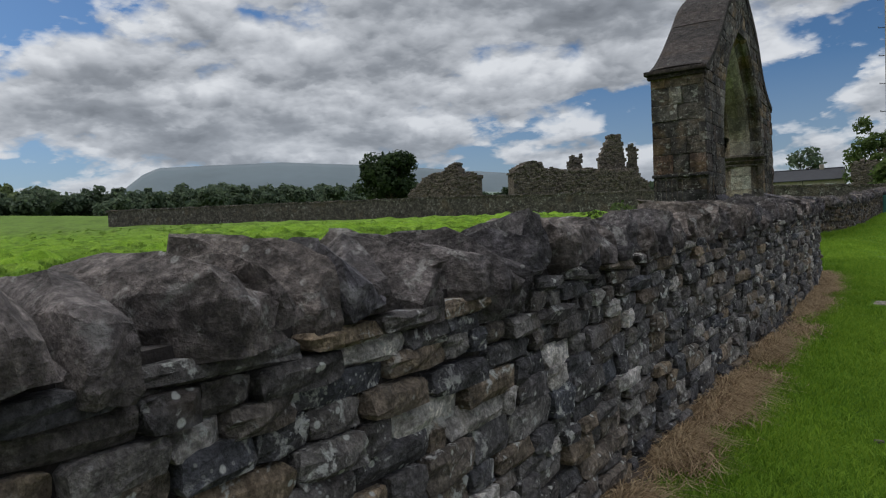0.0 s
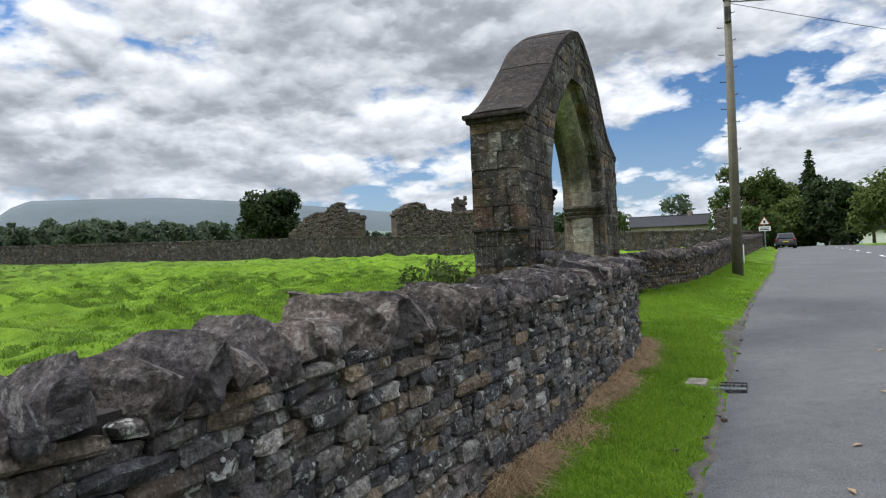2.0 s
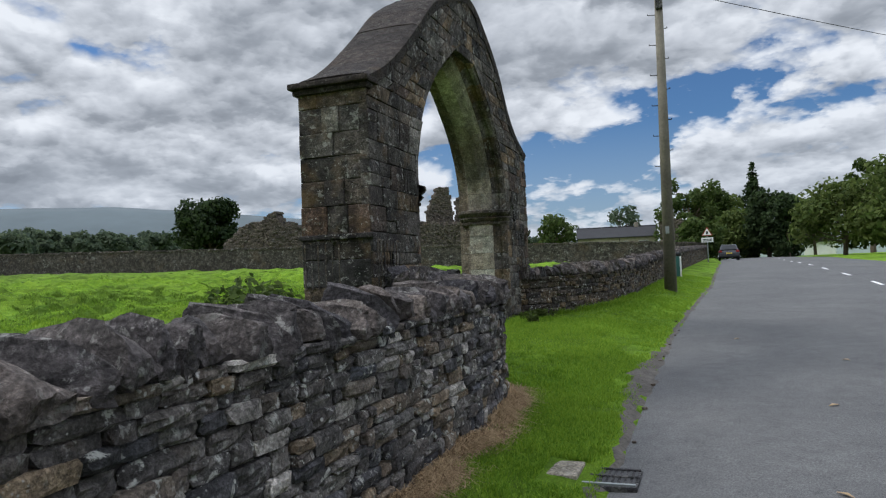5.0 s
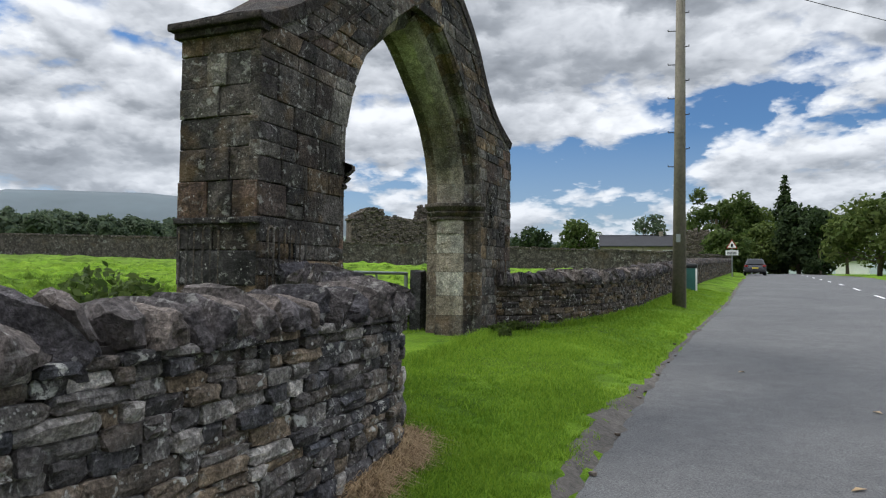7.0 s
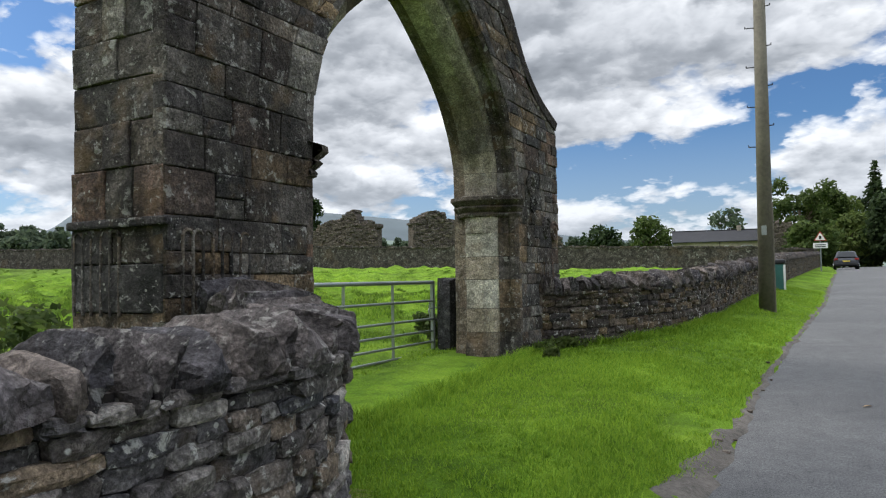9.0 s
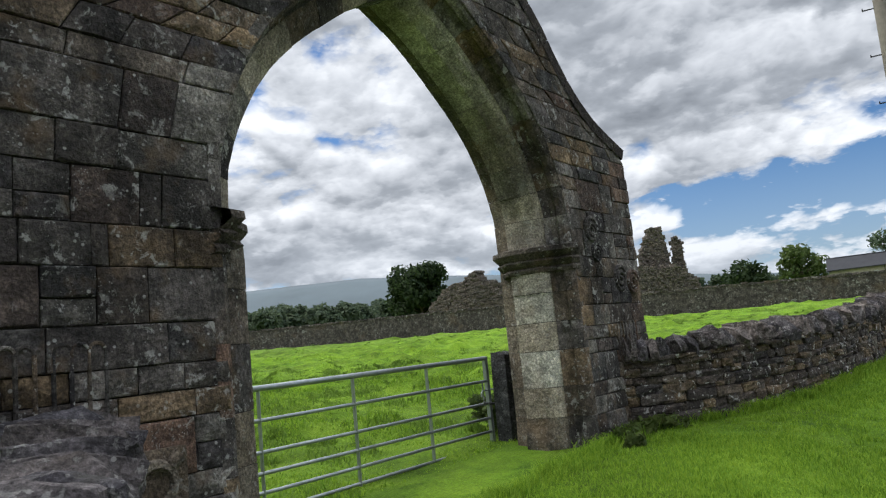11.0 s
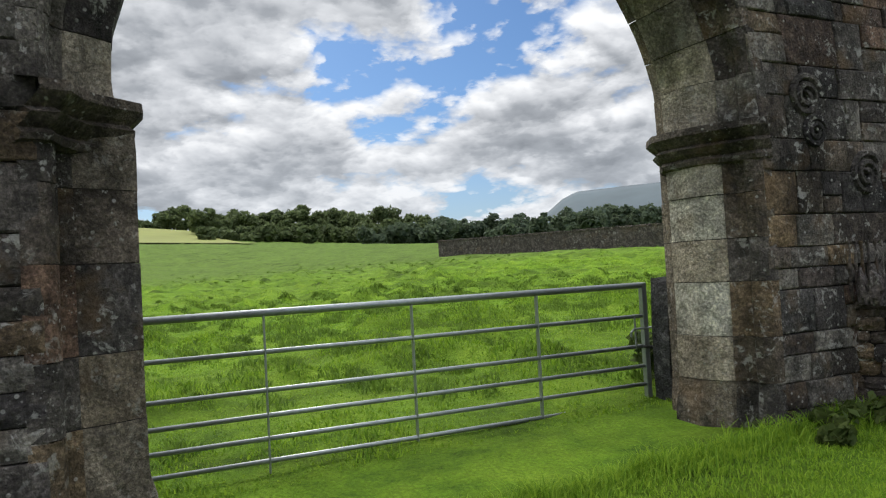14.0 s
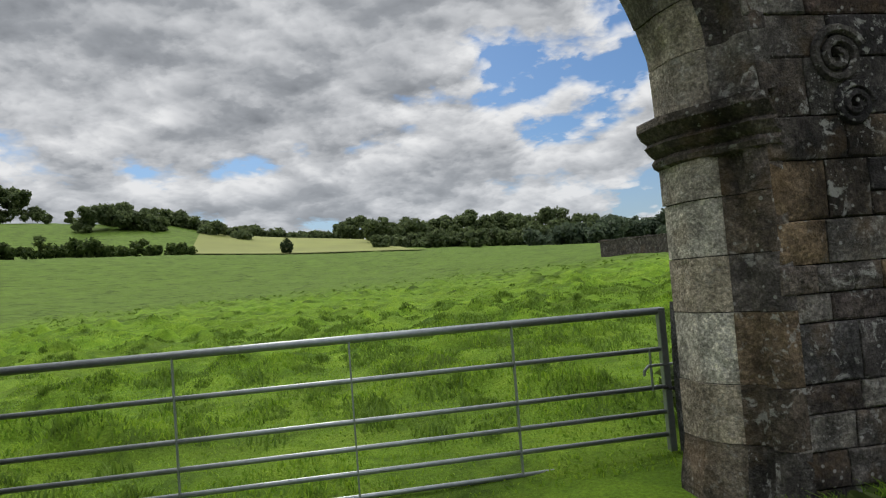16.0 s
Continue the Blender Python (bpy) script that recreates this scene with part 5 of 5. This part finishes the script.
def build_woods():
    rnd = random.Random(61)
    top = ((-64, 3.9), (-67, 5.1), (-72, 5.2), (-77.5, 5.45), (-81, 5.2), (-83.6, 6.0), (-85.5, 5.0), (-88, 4.7), (-91, 5.4), (-93, 5.0))

    def crown(az, r, el, w):
        g = stand(az, r).z
        eye = 2.2 + math.hypot(r, 0) * math.tan(radians(el))
        return (az, r, max(3.0, (eye - g) * 1.08), w)

    table = sorted((a, e) for a, e in top)
    rows = [crown(az, rnd.uniform(300, 330) if az > -82 else rnd.uniform(345, 380), along(table, az) + rnd.uniform(-0.55, 0.15), rnd.uniform(4.5, 7.5)) for az in np.linspace(-93, -63.5, 46)]
    rows += [crown(az, rnd.uniform(260, 290), 3.9 + rnd.uniform(-0.5, 0.3), rnd.uniform(4, 6)) for az in np.linspace(-81, -64, 26)]
    woods("woodland", "dark mixed woodland along the far field edge", rows, LEAF_WOOD_HAZE, 62, 1.0)
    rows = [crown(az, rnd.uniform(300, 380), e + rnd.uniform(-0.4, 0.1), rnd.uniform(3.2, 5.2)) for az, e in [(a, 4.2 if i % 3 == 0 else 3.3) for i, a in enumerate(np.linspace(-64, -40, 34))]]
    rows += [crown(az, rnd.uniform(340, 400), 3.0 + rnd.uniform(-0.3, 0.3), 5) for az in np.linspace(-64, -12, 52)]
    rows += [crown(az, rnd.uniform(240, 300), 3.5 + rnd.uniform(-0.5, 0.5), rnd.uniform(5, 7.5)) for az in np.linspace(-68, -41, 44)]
    woods("tree_belt", "scattered hedgerow trees along the valley below the fell", rows, LEAF_FAR_HAZE, 63, 0.9)
    rows = [crown(az, rnd.uniform(300, 340), along([(-103.5, 7.6), (-102.5, 7.8), (-99, 7.5), (-95, 6.6), (-92.5, 5.2)], az) + rnd.uniform(-0.8, 0.05), rnd.uniform(4, 6.5)) for az in np.linspace(-103.4, -92.5, 22)]
    rows += [crown(az, rnd.uniform(330, 360), along([(-135, 11), (-118, 10.5), (-111, 9.8), (-109, 9.0), (-107, 7.8)], az) + rnd.uniform(0.0, 0.8), rnd.uniform(4, 7)) for az in np.linspace(-130, -107.2, 40)]
    rows += [crown(az, 340, 7.3, 2.0) for az in (-106.2, -104.8)]
    woods("hillside_wood", "dark wood and hedge trees on the pasture hillside", rows, LEAF_WOOD_HAZE, 64, 1.0)
    rows = [crown(az, rnd.uniform(205, 225), along([(-130, 5.8), (-112, 5.2), (-105, 5.6), (-101, 5.4), (-96.5, 5.2), (-94, 4.0)], az) + rnd.uniform(-0.9, 0.1), rnd.uniform(2.5, 4.5)) for az in np.linspace(-126, -95.5, 30)]
    woods("hedge_trees", "dark hedge and thorn trees along the field bottom", rows, LEAF, 65, 0.7)
    rows = [crown(az, rnd.uniform(150, 210), 3.0 + rnd.uniform(-0.8, 0.4), 5) for az in np.linspace(13, 60, 26)]
    woods("roadside_trees", "green trees beyond the lane", rows, LEAF, 66, 0.8)


build_woods()


def build_far_land():
    pale = plain("pale_pasture", (0.16, 0.175, 0.035), 0.95, 0.0, 0.12, 0.05)
    verts, faces = [], []
    azs, rs_ = np.linspace(-95.5, -77, 40), np.linspace(222, 345, 24)
    for i, az in enumerate(azs):
        for j, r in enumerate(rs_):
            taper = smooth01(-77, -84, az)
            rr = 222 + (r - 222) * (0.12 + 0.88 * taper)
            p = polar(az, rr)
            verts.append((p.x, p.y, ground_z(p.x, p.y) + 0.5))
    m = len(rs_)
    faces = [(i * m + j, (i + 1) * m + j, (i + 1) * m + j + 1, i * m + j + 1) for i in range(len(azs) - 1) for j in range(m - 1)]
    structure("far_field", verts, faces, pale, "pale cut hay field beyond the pasture", "field", True)
    # blue-grey air haze is mixed into the colours of both hills
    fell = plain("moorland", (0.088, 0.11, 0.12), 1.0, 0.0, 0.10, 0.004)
    low = plain("valley_fields_haze", (0.12, 0.155, 0.125), 1.0, 0.0, 0.12, 0.006)
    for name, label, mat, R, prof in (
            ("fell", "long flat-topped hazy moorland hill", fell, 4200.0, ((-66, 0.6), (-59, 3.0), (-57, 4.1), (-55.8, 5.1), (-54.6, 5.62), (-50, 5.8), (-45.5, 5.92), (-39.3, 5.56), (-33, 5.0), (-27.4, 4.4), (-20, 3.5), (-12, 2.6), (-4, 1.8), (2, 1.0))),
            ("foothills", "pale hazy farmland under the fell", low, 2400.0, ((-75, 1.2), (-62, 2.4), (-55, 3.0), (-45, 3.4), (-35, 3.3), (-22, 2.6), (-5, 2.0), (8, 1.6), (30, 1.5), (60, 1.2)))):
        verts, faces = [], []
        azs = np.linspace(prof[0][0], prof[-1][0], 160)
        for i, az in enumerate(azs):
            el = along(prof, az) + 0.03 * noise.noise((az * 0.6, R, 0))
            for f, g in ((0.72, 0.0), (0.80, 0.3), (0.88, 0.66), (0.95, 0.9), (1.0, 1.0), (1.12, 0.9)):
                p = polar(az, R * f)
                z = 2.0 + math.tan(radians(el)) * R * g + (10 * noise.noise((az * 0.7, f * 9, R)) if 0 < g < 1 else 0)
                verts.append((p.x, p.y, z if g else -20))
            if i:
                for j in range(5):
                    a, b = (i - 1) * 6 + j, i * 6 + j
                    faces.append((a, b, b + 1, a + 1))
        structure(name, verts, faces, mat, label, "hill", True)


build_far_land()


# ---------- grass, dead grass, weeds ----------
def blades(name, label, pts, heights, widths, mat, seed, lean=0.45, category="grass"):
    """Bent grass blades, one tapering strip each."""
    rs = np.random.RandomState(seed)
    n = len(pts)
    p = np.array(pts, float)
    h = np.array(heights, float)[:, None]
    w = np.array(widths, float)[:, None]
    a = rs.uniform(0, 2 * np.pi, n)
    side = np.stack([np.cos(a), np.sin(a), np.zeros(n)], 1)
    b = rs.uniform(0, 2 * np.pi, n)
    bend = np.stack([np.cos(b), np.sin(b), np.zeros(n)], 1) * (rs.uniform(0.1, 1.0, n) * lean)[:, None]
    up = np.array([0, 0, 1.0])
    m = p + up * h * 0.55 + bend * h * 0.35
    t = p + up * h * (1 - 0.25 * lean) + bend * h
    v = np.stack([p - side * w, p + side * w, m + side * w * 0.7, m - side * w * 0.7, t + side * w * 0.12, t - side * w * 0.12], 1).reshape(-1, 3)
    i = np.arange(n)[:, None] * 6
    f = np.concatenate([i + np.array([[0, 1, 2, 3]]), i + np.array([[3, 2, 4, 5]])], 1).reshape(-1)
    me = bpy.data.meshes.new(name)
    me.vertices.add(n * 6)
    me.vertices.foreach_set("co", v.astype(np.float32).ravel())
    me.loops.add(len(f))
    me.loops.foreach_set("vertex_index", f.astype(np.int32))
    me.polygons.add(n * 2)
    me.polygons.foreach_set("loop_start", np.arange(0, n * 8, 4, dtype=np.int32))
    me.materials.append(mat)
    me.update(calc_edges=True)
    return tagged(new(name, me), label, category, kind="stuff")


def wall_face(y):
    return along(((-6, -1.2), (0, -1.17), (4, -1.12), (8, -1.03), (11.2, -0.99), (12.1, -1.06), (12.75, -1.45), (13.35, -2.7), (19.3, -2.7), (20.3, -1.8), (21.5, -1.3), (23.5, -1.02), (28, -0.85), (40, -0.45), (60, 0.1)), y)


def build_grass():
    rnd = random.Random(71)
    pts, hs, ws = [], [], []

    def drop(x, y, h, w):
        if -0.36 < x < 0.0 and 10.22 < y < 10.83:
            return
        pts.append((x, y, surface_z(x, y) - 0.01))
        hs.append(h)
        ws.append(w)
    for _ in range(190000):
        y = rnd.uniform(2.0, 19.0) if rnd.random() < 0.8 else rnd.uniform(19, 36)
        x0, x1 = wall_face(y), road_edge(y)
        x = rnd.uniform(x0, x1)
        bare = x0 + 0.13 if y < 12.6 else x0
        if x < bare + 0.08 * noise.noise((y * 2.0, 3.0, 0)) and rnd.random() < 0.93:
            continue
        worn = noise.noise((x * 1.4, y * 1.1, 7.0))
        edge = x1 - x
        if edge < 0.55 and 12.0 < y < 17.0 and worn + 0.25 > edge:
            continue
        if edge < 0.12 and rnd.random() < 0.6:
            continue
        tall = 0.03 + 0.05 * max(0.0, noise.noise((x * 1.1, y * 1.1, 2.0)) + 0.3)
        if x - x0 < 0.3 and y > 12.6:
            tall += 0.09 * rnd.random()
        drop(x, y, tall * rnd.uniform(0.6, 1.4), rnd.uniform(0.0028, 0.0055))
    for _ in range(1700):
        cy = rnd.uniform(2.5, 24.0)
        foot = rnd.random() < 0.35 and cy > 13.0
        cx = wall_face(cy) + rnd.uniform(0.02, 0.16) if foot else rnd.uniform(wall_face(cy) + 0.35, road_edge(cy) - 0.08)
        if cy < 12.6 and cx < wall_face(cy) + 0.28:
            continue
        tall = rnd.uniform(0.10, 0.22) if foot else rnd.uniform(0.05, 0.10)
        rr = rnd.uniform(0.04, 0.11)
        for _ in range(30):
            a, d = rnd.uniform(0, 6.28), rr * math.sqrt(rnd.random())
            drop(cx + math.cos(a) * d, cy + math.sin(a) * d, tall * rnd.uniform(0.6, 1.1), rnd.uniform(0.003, 0.0055))
    blades("verge_grass", "short bright green mown verge grass", pts, hs, ws, GRASS, 72, 0.9)
    pts, hs, ws = [], [], []
    for _ in range(150000):
        if rnd.random() < 0.6:
            x, y = rnd.uniform(-14.0, -3.72), rnd.uniform(11.0, 26.0)
        else:
            x, y = rnd.uniform(-30.0, -1.7), rnd.uniform(3.0, 36.0)
        if x > -3.8 and 12.5 < y < 20.3:
            continue
        if x > wall_face(y) - 0.5:
            continue
        t = noise.noise((x * 0.75, y * 0.75, 1.7)) + 0.5 * noise.noise((x * 1.9, y * 1.9, 4.1))
        if t < 0.05 and rnd.random() < 0.45:
            continue
        d = math.hypot(x, y - 15)
        drop(x, y, (0.035 + 0.085 * max(0.0, t)) * rnd.uniform(0.6, 1.5), rnd.uniform(0.004, 0.007) * (1 + d * 0.06))
    blades("pasture_grass", "rough bright green pasture grass with tussocks", pts, hs, ws, GRASS, 73, 1.1)
    pts, hs, ws = [], [], []
    for _ in range(2100):
        q = rnd.random()
        cx, cy = (rnd.uniform(-22, -4.6), rnd.uniform(6, 30)) if q < 0.45 else (rnd.uniform(-70, -4.6), rnd.uniform(-8, 62))
        if noise.noise((cx * 0.12, cy * 0.12, 6.0)) < -0.4 or cx > wall_face(cy) - 0.9:
            continue
        far = math.hypot(cx, cy - 14)
        rr = rnd.uniform(0.1, 0.34)
        tall = rnd.uniform(0.07, 0.2)
        for _ in range(70 if far < 25 else 34):
            a, d = rnd.uniform(0, 6.28), rr * math.sqrt(rnd.random())
            drop(cx + math.cos(a) * d * 1.5, cy + math.sin(a) * d, tall * (1.15 - d / rr * 0.6) * rnd.uniform(0.7, 1.2), rnd.uniform(0.005, 0.009) * (1 + far * 0.05))
    blades("tussocks", "darker rank grass tussocks dotted over the pasture", pts, hs, ws, TUFT, 75, 1.2)
    pts, hs, ws = [], [], []
    for _ in range(42000):
        y = rnd.uniform(1.0, 13.4)
        x = wall_face(y) + 0.02 + abs(rnd.gauss(0.0, 0.10)) * (1.0 + 0.6 * noise.noise((y * 1.7, 3.0, 0)))
        heap = noise.noise((x * 2.4, y * 2.0, 5.0))
        if heap < 0.0 and rnd.random() < 0.9:
            continue
        drop(x, y, rnd.uniform(0.04, 0.11) * (1 + max(0.0, heap)), rnd.uniform(0.0022, 0.005))
        if pts:
            pts[-1] = (pts[-1][0], pts[-1][1], pts[-1][2] + 0.015 + 0.05 * max(0.0, heap) * rnd.random())
    blades("dead_grass", "strip of sprayed straw-brown dead grass under the wall", pts, hs, ws, HAY, 74, 3.0, "dead grass")
    # bare brown soil under it
    soil = plain("bare_soil", (0.075, 0.055, 0.04), 0.95, 0.0, 0.32, 14.0, 0.9)
    verts, faces = [], []
    ys = np.arange(-3.0, 13.3, 0.12)
    for i, y in enumerate(ys):
        x0 = wall_face(y) - 0.08
        w = 0.17 + 0.10 * noise.noise((y * 1.7, 3.0, 0)) + 0.06 * noise.noise((y * 6, 1.0, 0))
        for f in (0, 0.33, 0.66, 1.0):
            x = x0 + w * f
            verts.append((x, y, surface_z(x, y) + (0.014 if f < 1 else -0.01) + 0.01 * noise.noise((x * 9, y * 9, 0))))
        if i:
            for j in range(3):
                a, b = (i - 1) * 4 + j, i * 4 + j
                faces.append((a, a + 1, b + 1, b))
    structure("bare_strip", verts, faces, soil, "bare brown soil strip along the wall foot", "soil", True)
    # worn gravelly edge of the lane near the gateway
    grit = plain("edge_grit", (0.075, 0.066, 0.056), 0.95, 0.0, 0.35, 25.0, 0.8)
    verts, faces = [], []
    ys = np.arange(1.0, 60.0, 0.15)
    for i, y in enumerate(ys):
        e = road_edge(y)
        w = 0.015 + 0.26 * math.exp(-((y - 14.2) / 1.7) ** 2) + 0.10 * noise.noise((y * 1.9, 8.0, 0)) + 0.05 * noise.noise((y * 7, 8.0, 0))
        for f in (0, 0.4, 0.7, 1.0):
            x = e + 0.06 + 0.10 * noise.noise((y * 2.3, 4.0, 0)) + 0.05 * noise.noise((y * 8.0, 4.0, 0)) - (max(0.02, w) + 0.06) * f
            verts.append((x, y, max(surface_z(x, y), road_z(y)) + (0.016 if 0 < f < 1 else -0.008)))
        if i:
            for j in range(3):
                a, b = (i - 1) * 4 + j, i * 4 + j
                faces.append((a, b, b + 1, a + 1))
    structure("lane_edge", verts, faces, grit, "worn muddy gravel edge of the lane", "gravel", True)


build_grass()


def weed_clump(label, at, r, h, count, seed, mat=None):
    rs = np.random.RandomState(seed)
    blobs = [(np.array([at[0] + rs.normal() * r * 0.4, at[1] + rs.normal() * r * 0.4, at[2] + h * rs.uniform(0.2, 0.8)]), r * rs.uniform(0.3, 0.5)) for _ in range(10)]
    t = thing("weed_clump", label, "weeds")
    bm = bmesh.new()
    for b, _ in blobs:
        tube(bm, at, tuple(b), 0.008, 0.004, 4)
    part("stems", bm, GREEN_STEM, t)
    under(new("leaves", quads_mesh("leaves", leaf_cloud(blobs, count, 0.05, rs, 1.0), mat or LEAF)), t)


GREEN_STEM = plain("green_stem", (0.06, 0.10, 0.025), 0.8)
for i, (x, y, r, h) in enumerate(((-4.0, 12.3, 0.6, 1.3), (-4.5, 12.8, 0.5, 1.1), (-3.7, 11.9, 0.4, 0.6), (-4.35, 18.9, 0.3, 0.5), (-2.55, 18.75, 0.16, 0.14), (-2.5, 19.15, 0.18, 0.16), (-2.35, 19.45, 0.16, 0.16), (-2.3, 18.5, 0.12, 0.1))):
    weed_clump("green nettles and weeds growing against the pier", (x, y, surface_z(x, y)), r, h, 1100 if h > 0.3 else 220, 80 + i, LEAF if h > 0.3 else LEAF_LIGHT)


def build_litter():
    rnd = random.Random(91)
    for i in range(26):
        y = rnd.uniform(3.5, 20)
        x = road_edge(y) + rnd.uniform(-0.22, 0.12)
        v, f = rough_box(500 + i % 6, 2, 0.25, 0.35, True)
        s = rnd.uniform(0.02, 0.05)
        z = max(surface_z(x, y), road_z(y)) + s * 0.25
        ob = new("pebble", mesh_of("pebble", [(q.x * s * 1.4 + x, q.y * s + y, q.z * s * 0.7 + z) for q in v], f, RUIN))
        tagged(ob, "small grey loose stone at the lane edge", "stone", "loose stones at the lane edge")
    for i, (x, y) in enumerate(((1.15, 8.5), (1.0, 7.4), (1.6, 10.5), (1.9, 13.0), (2.4, 15.5), (1.2, 17.5), (2.8, 12.2))):
        v = [(-0.06, 0, 0), (0, -0.02, 0.012), (0.07, 0, 0.004), (0, 0.025, 0.015), (-0.06, 0, -0.003), (0, -0.02, 0.009), (0.07, 0, 0.001), (0, 0.025, 0.012)]
        a = rnd.uniform(0, 6.28)
        z = road_z(y) + 0.05 * math.sin(math.pi * (x - road_edge(y)) / ROAD_WIDTH) + 0.012
        pts = [(x + p[0] * math.cos(a) - p[1] * math.sin(a), y + p[0] * math.sin(a) + p[1] * math.cos(a), z + p[2]) for p in v]
        ob = new("fallen_leaf", mesh_of("fallen_leaf", pts, [(0, 1, 2, 3), (7, 6, 5, 4), (0, 4, 5, 1), (1, 5, 6, 2), (2, 6, 7, 3), (3, 7, 4, 0)], HAY))
        tagged(ob, "dry brown fallen leaf on the asphalt", "leaf", "fallen leaves on the lane")


build_litter()
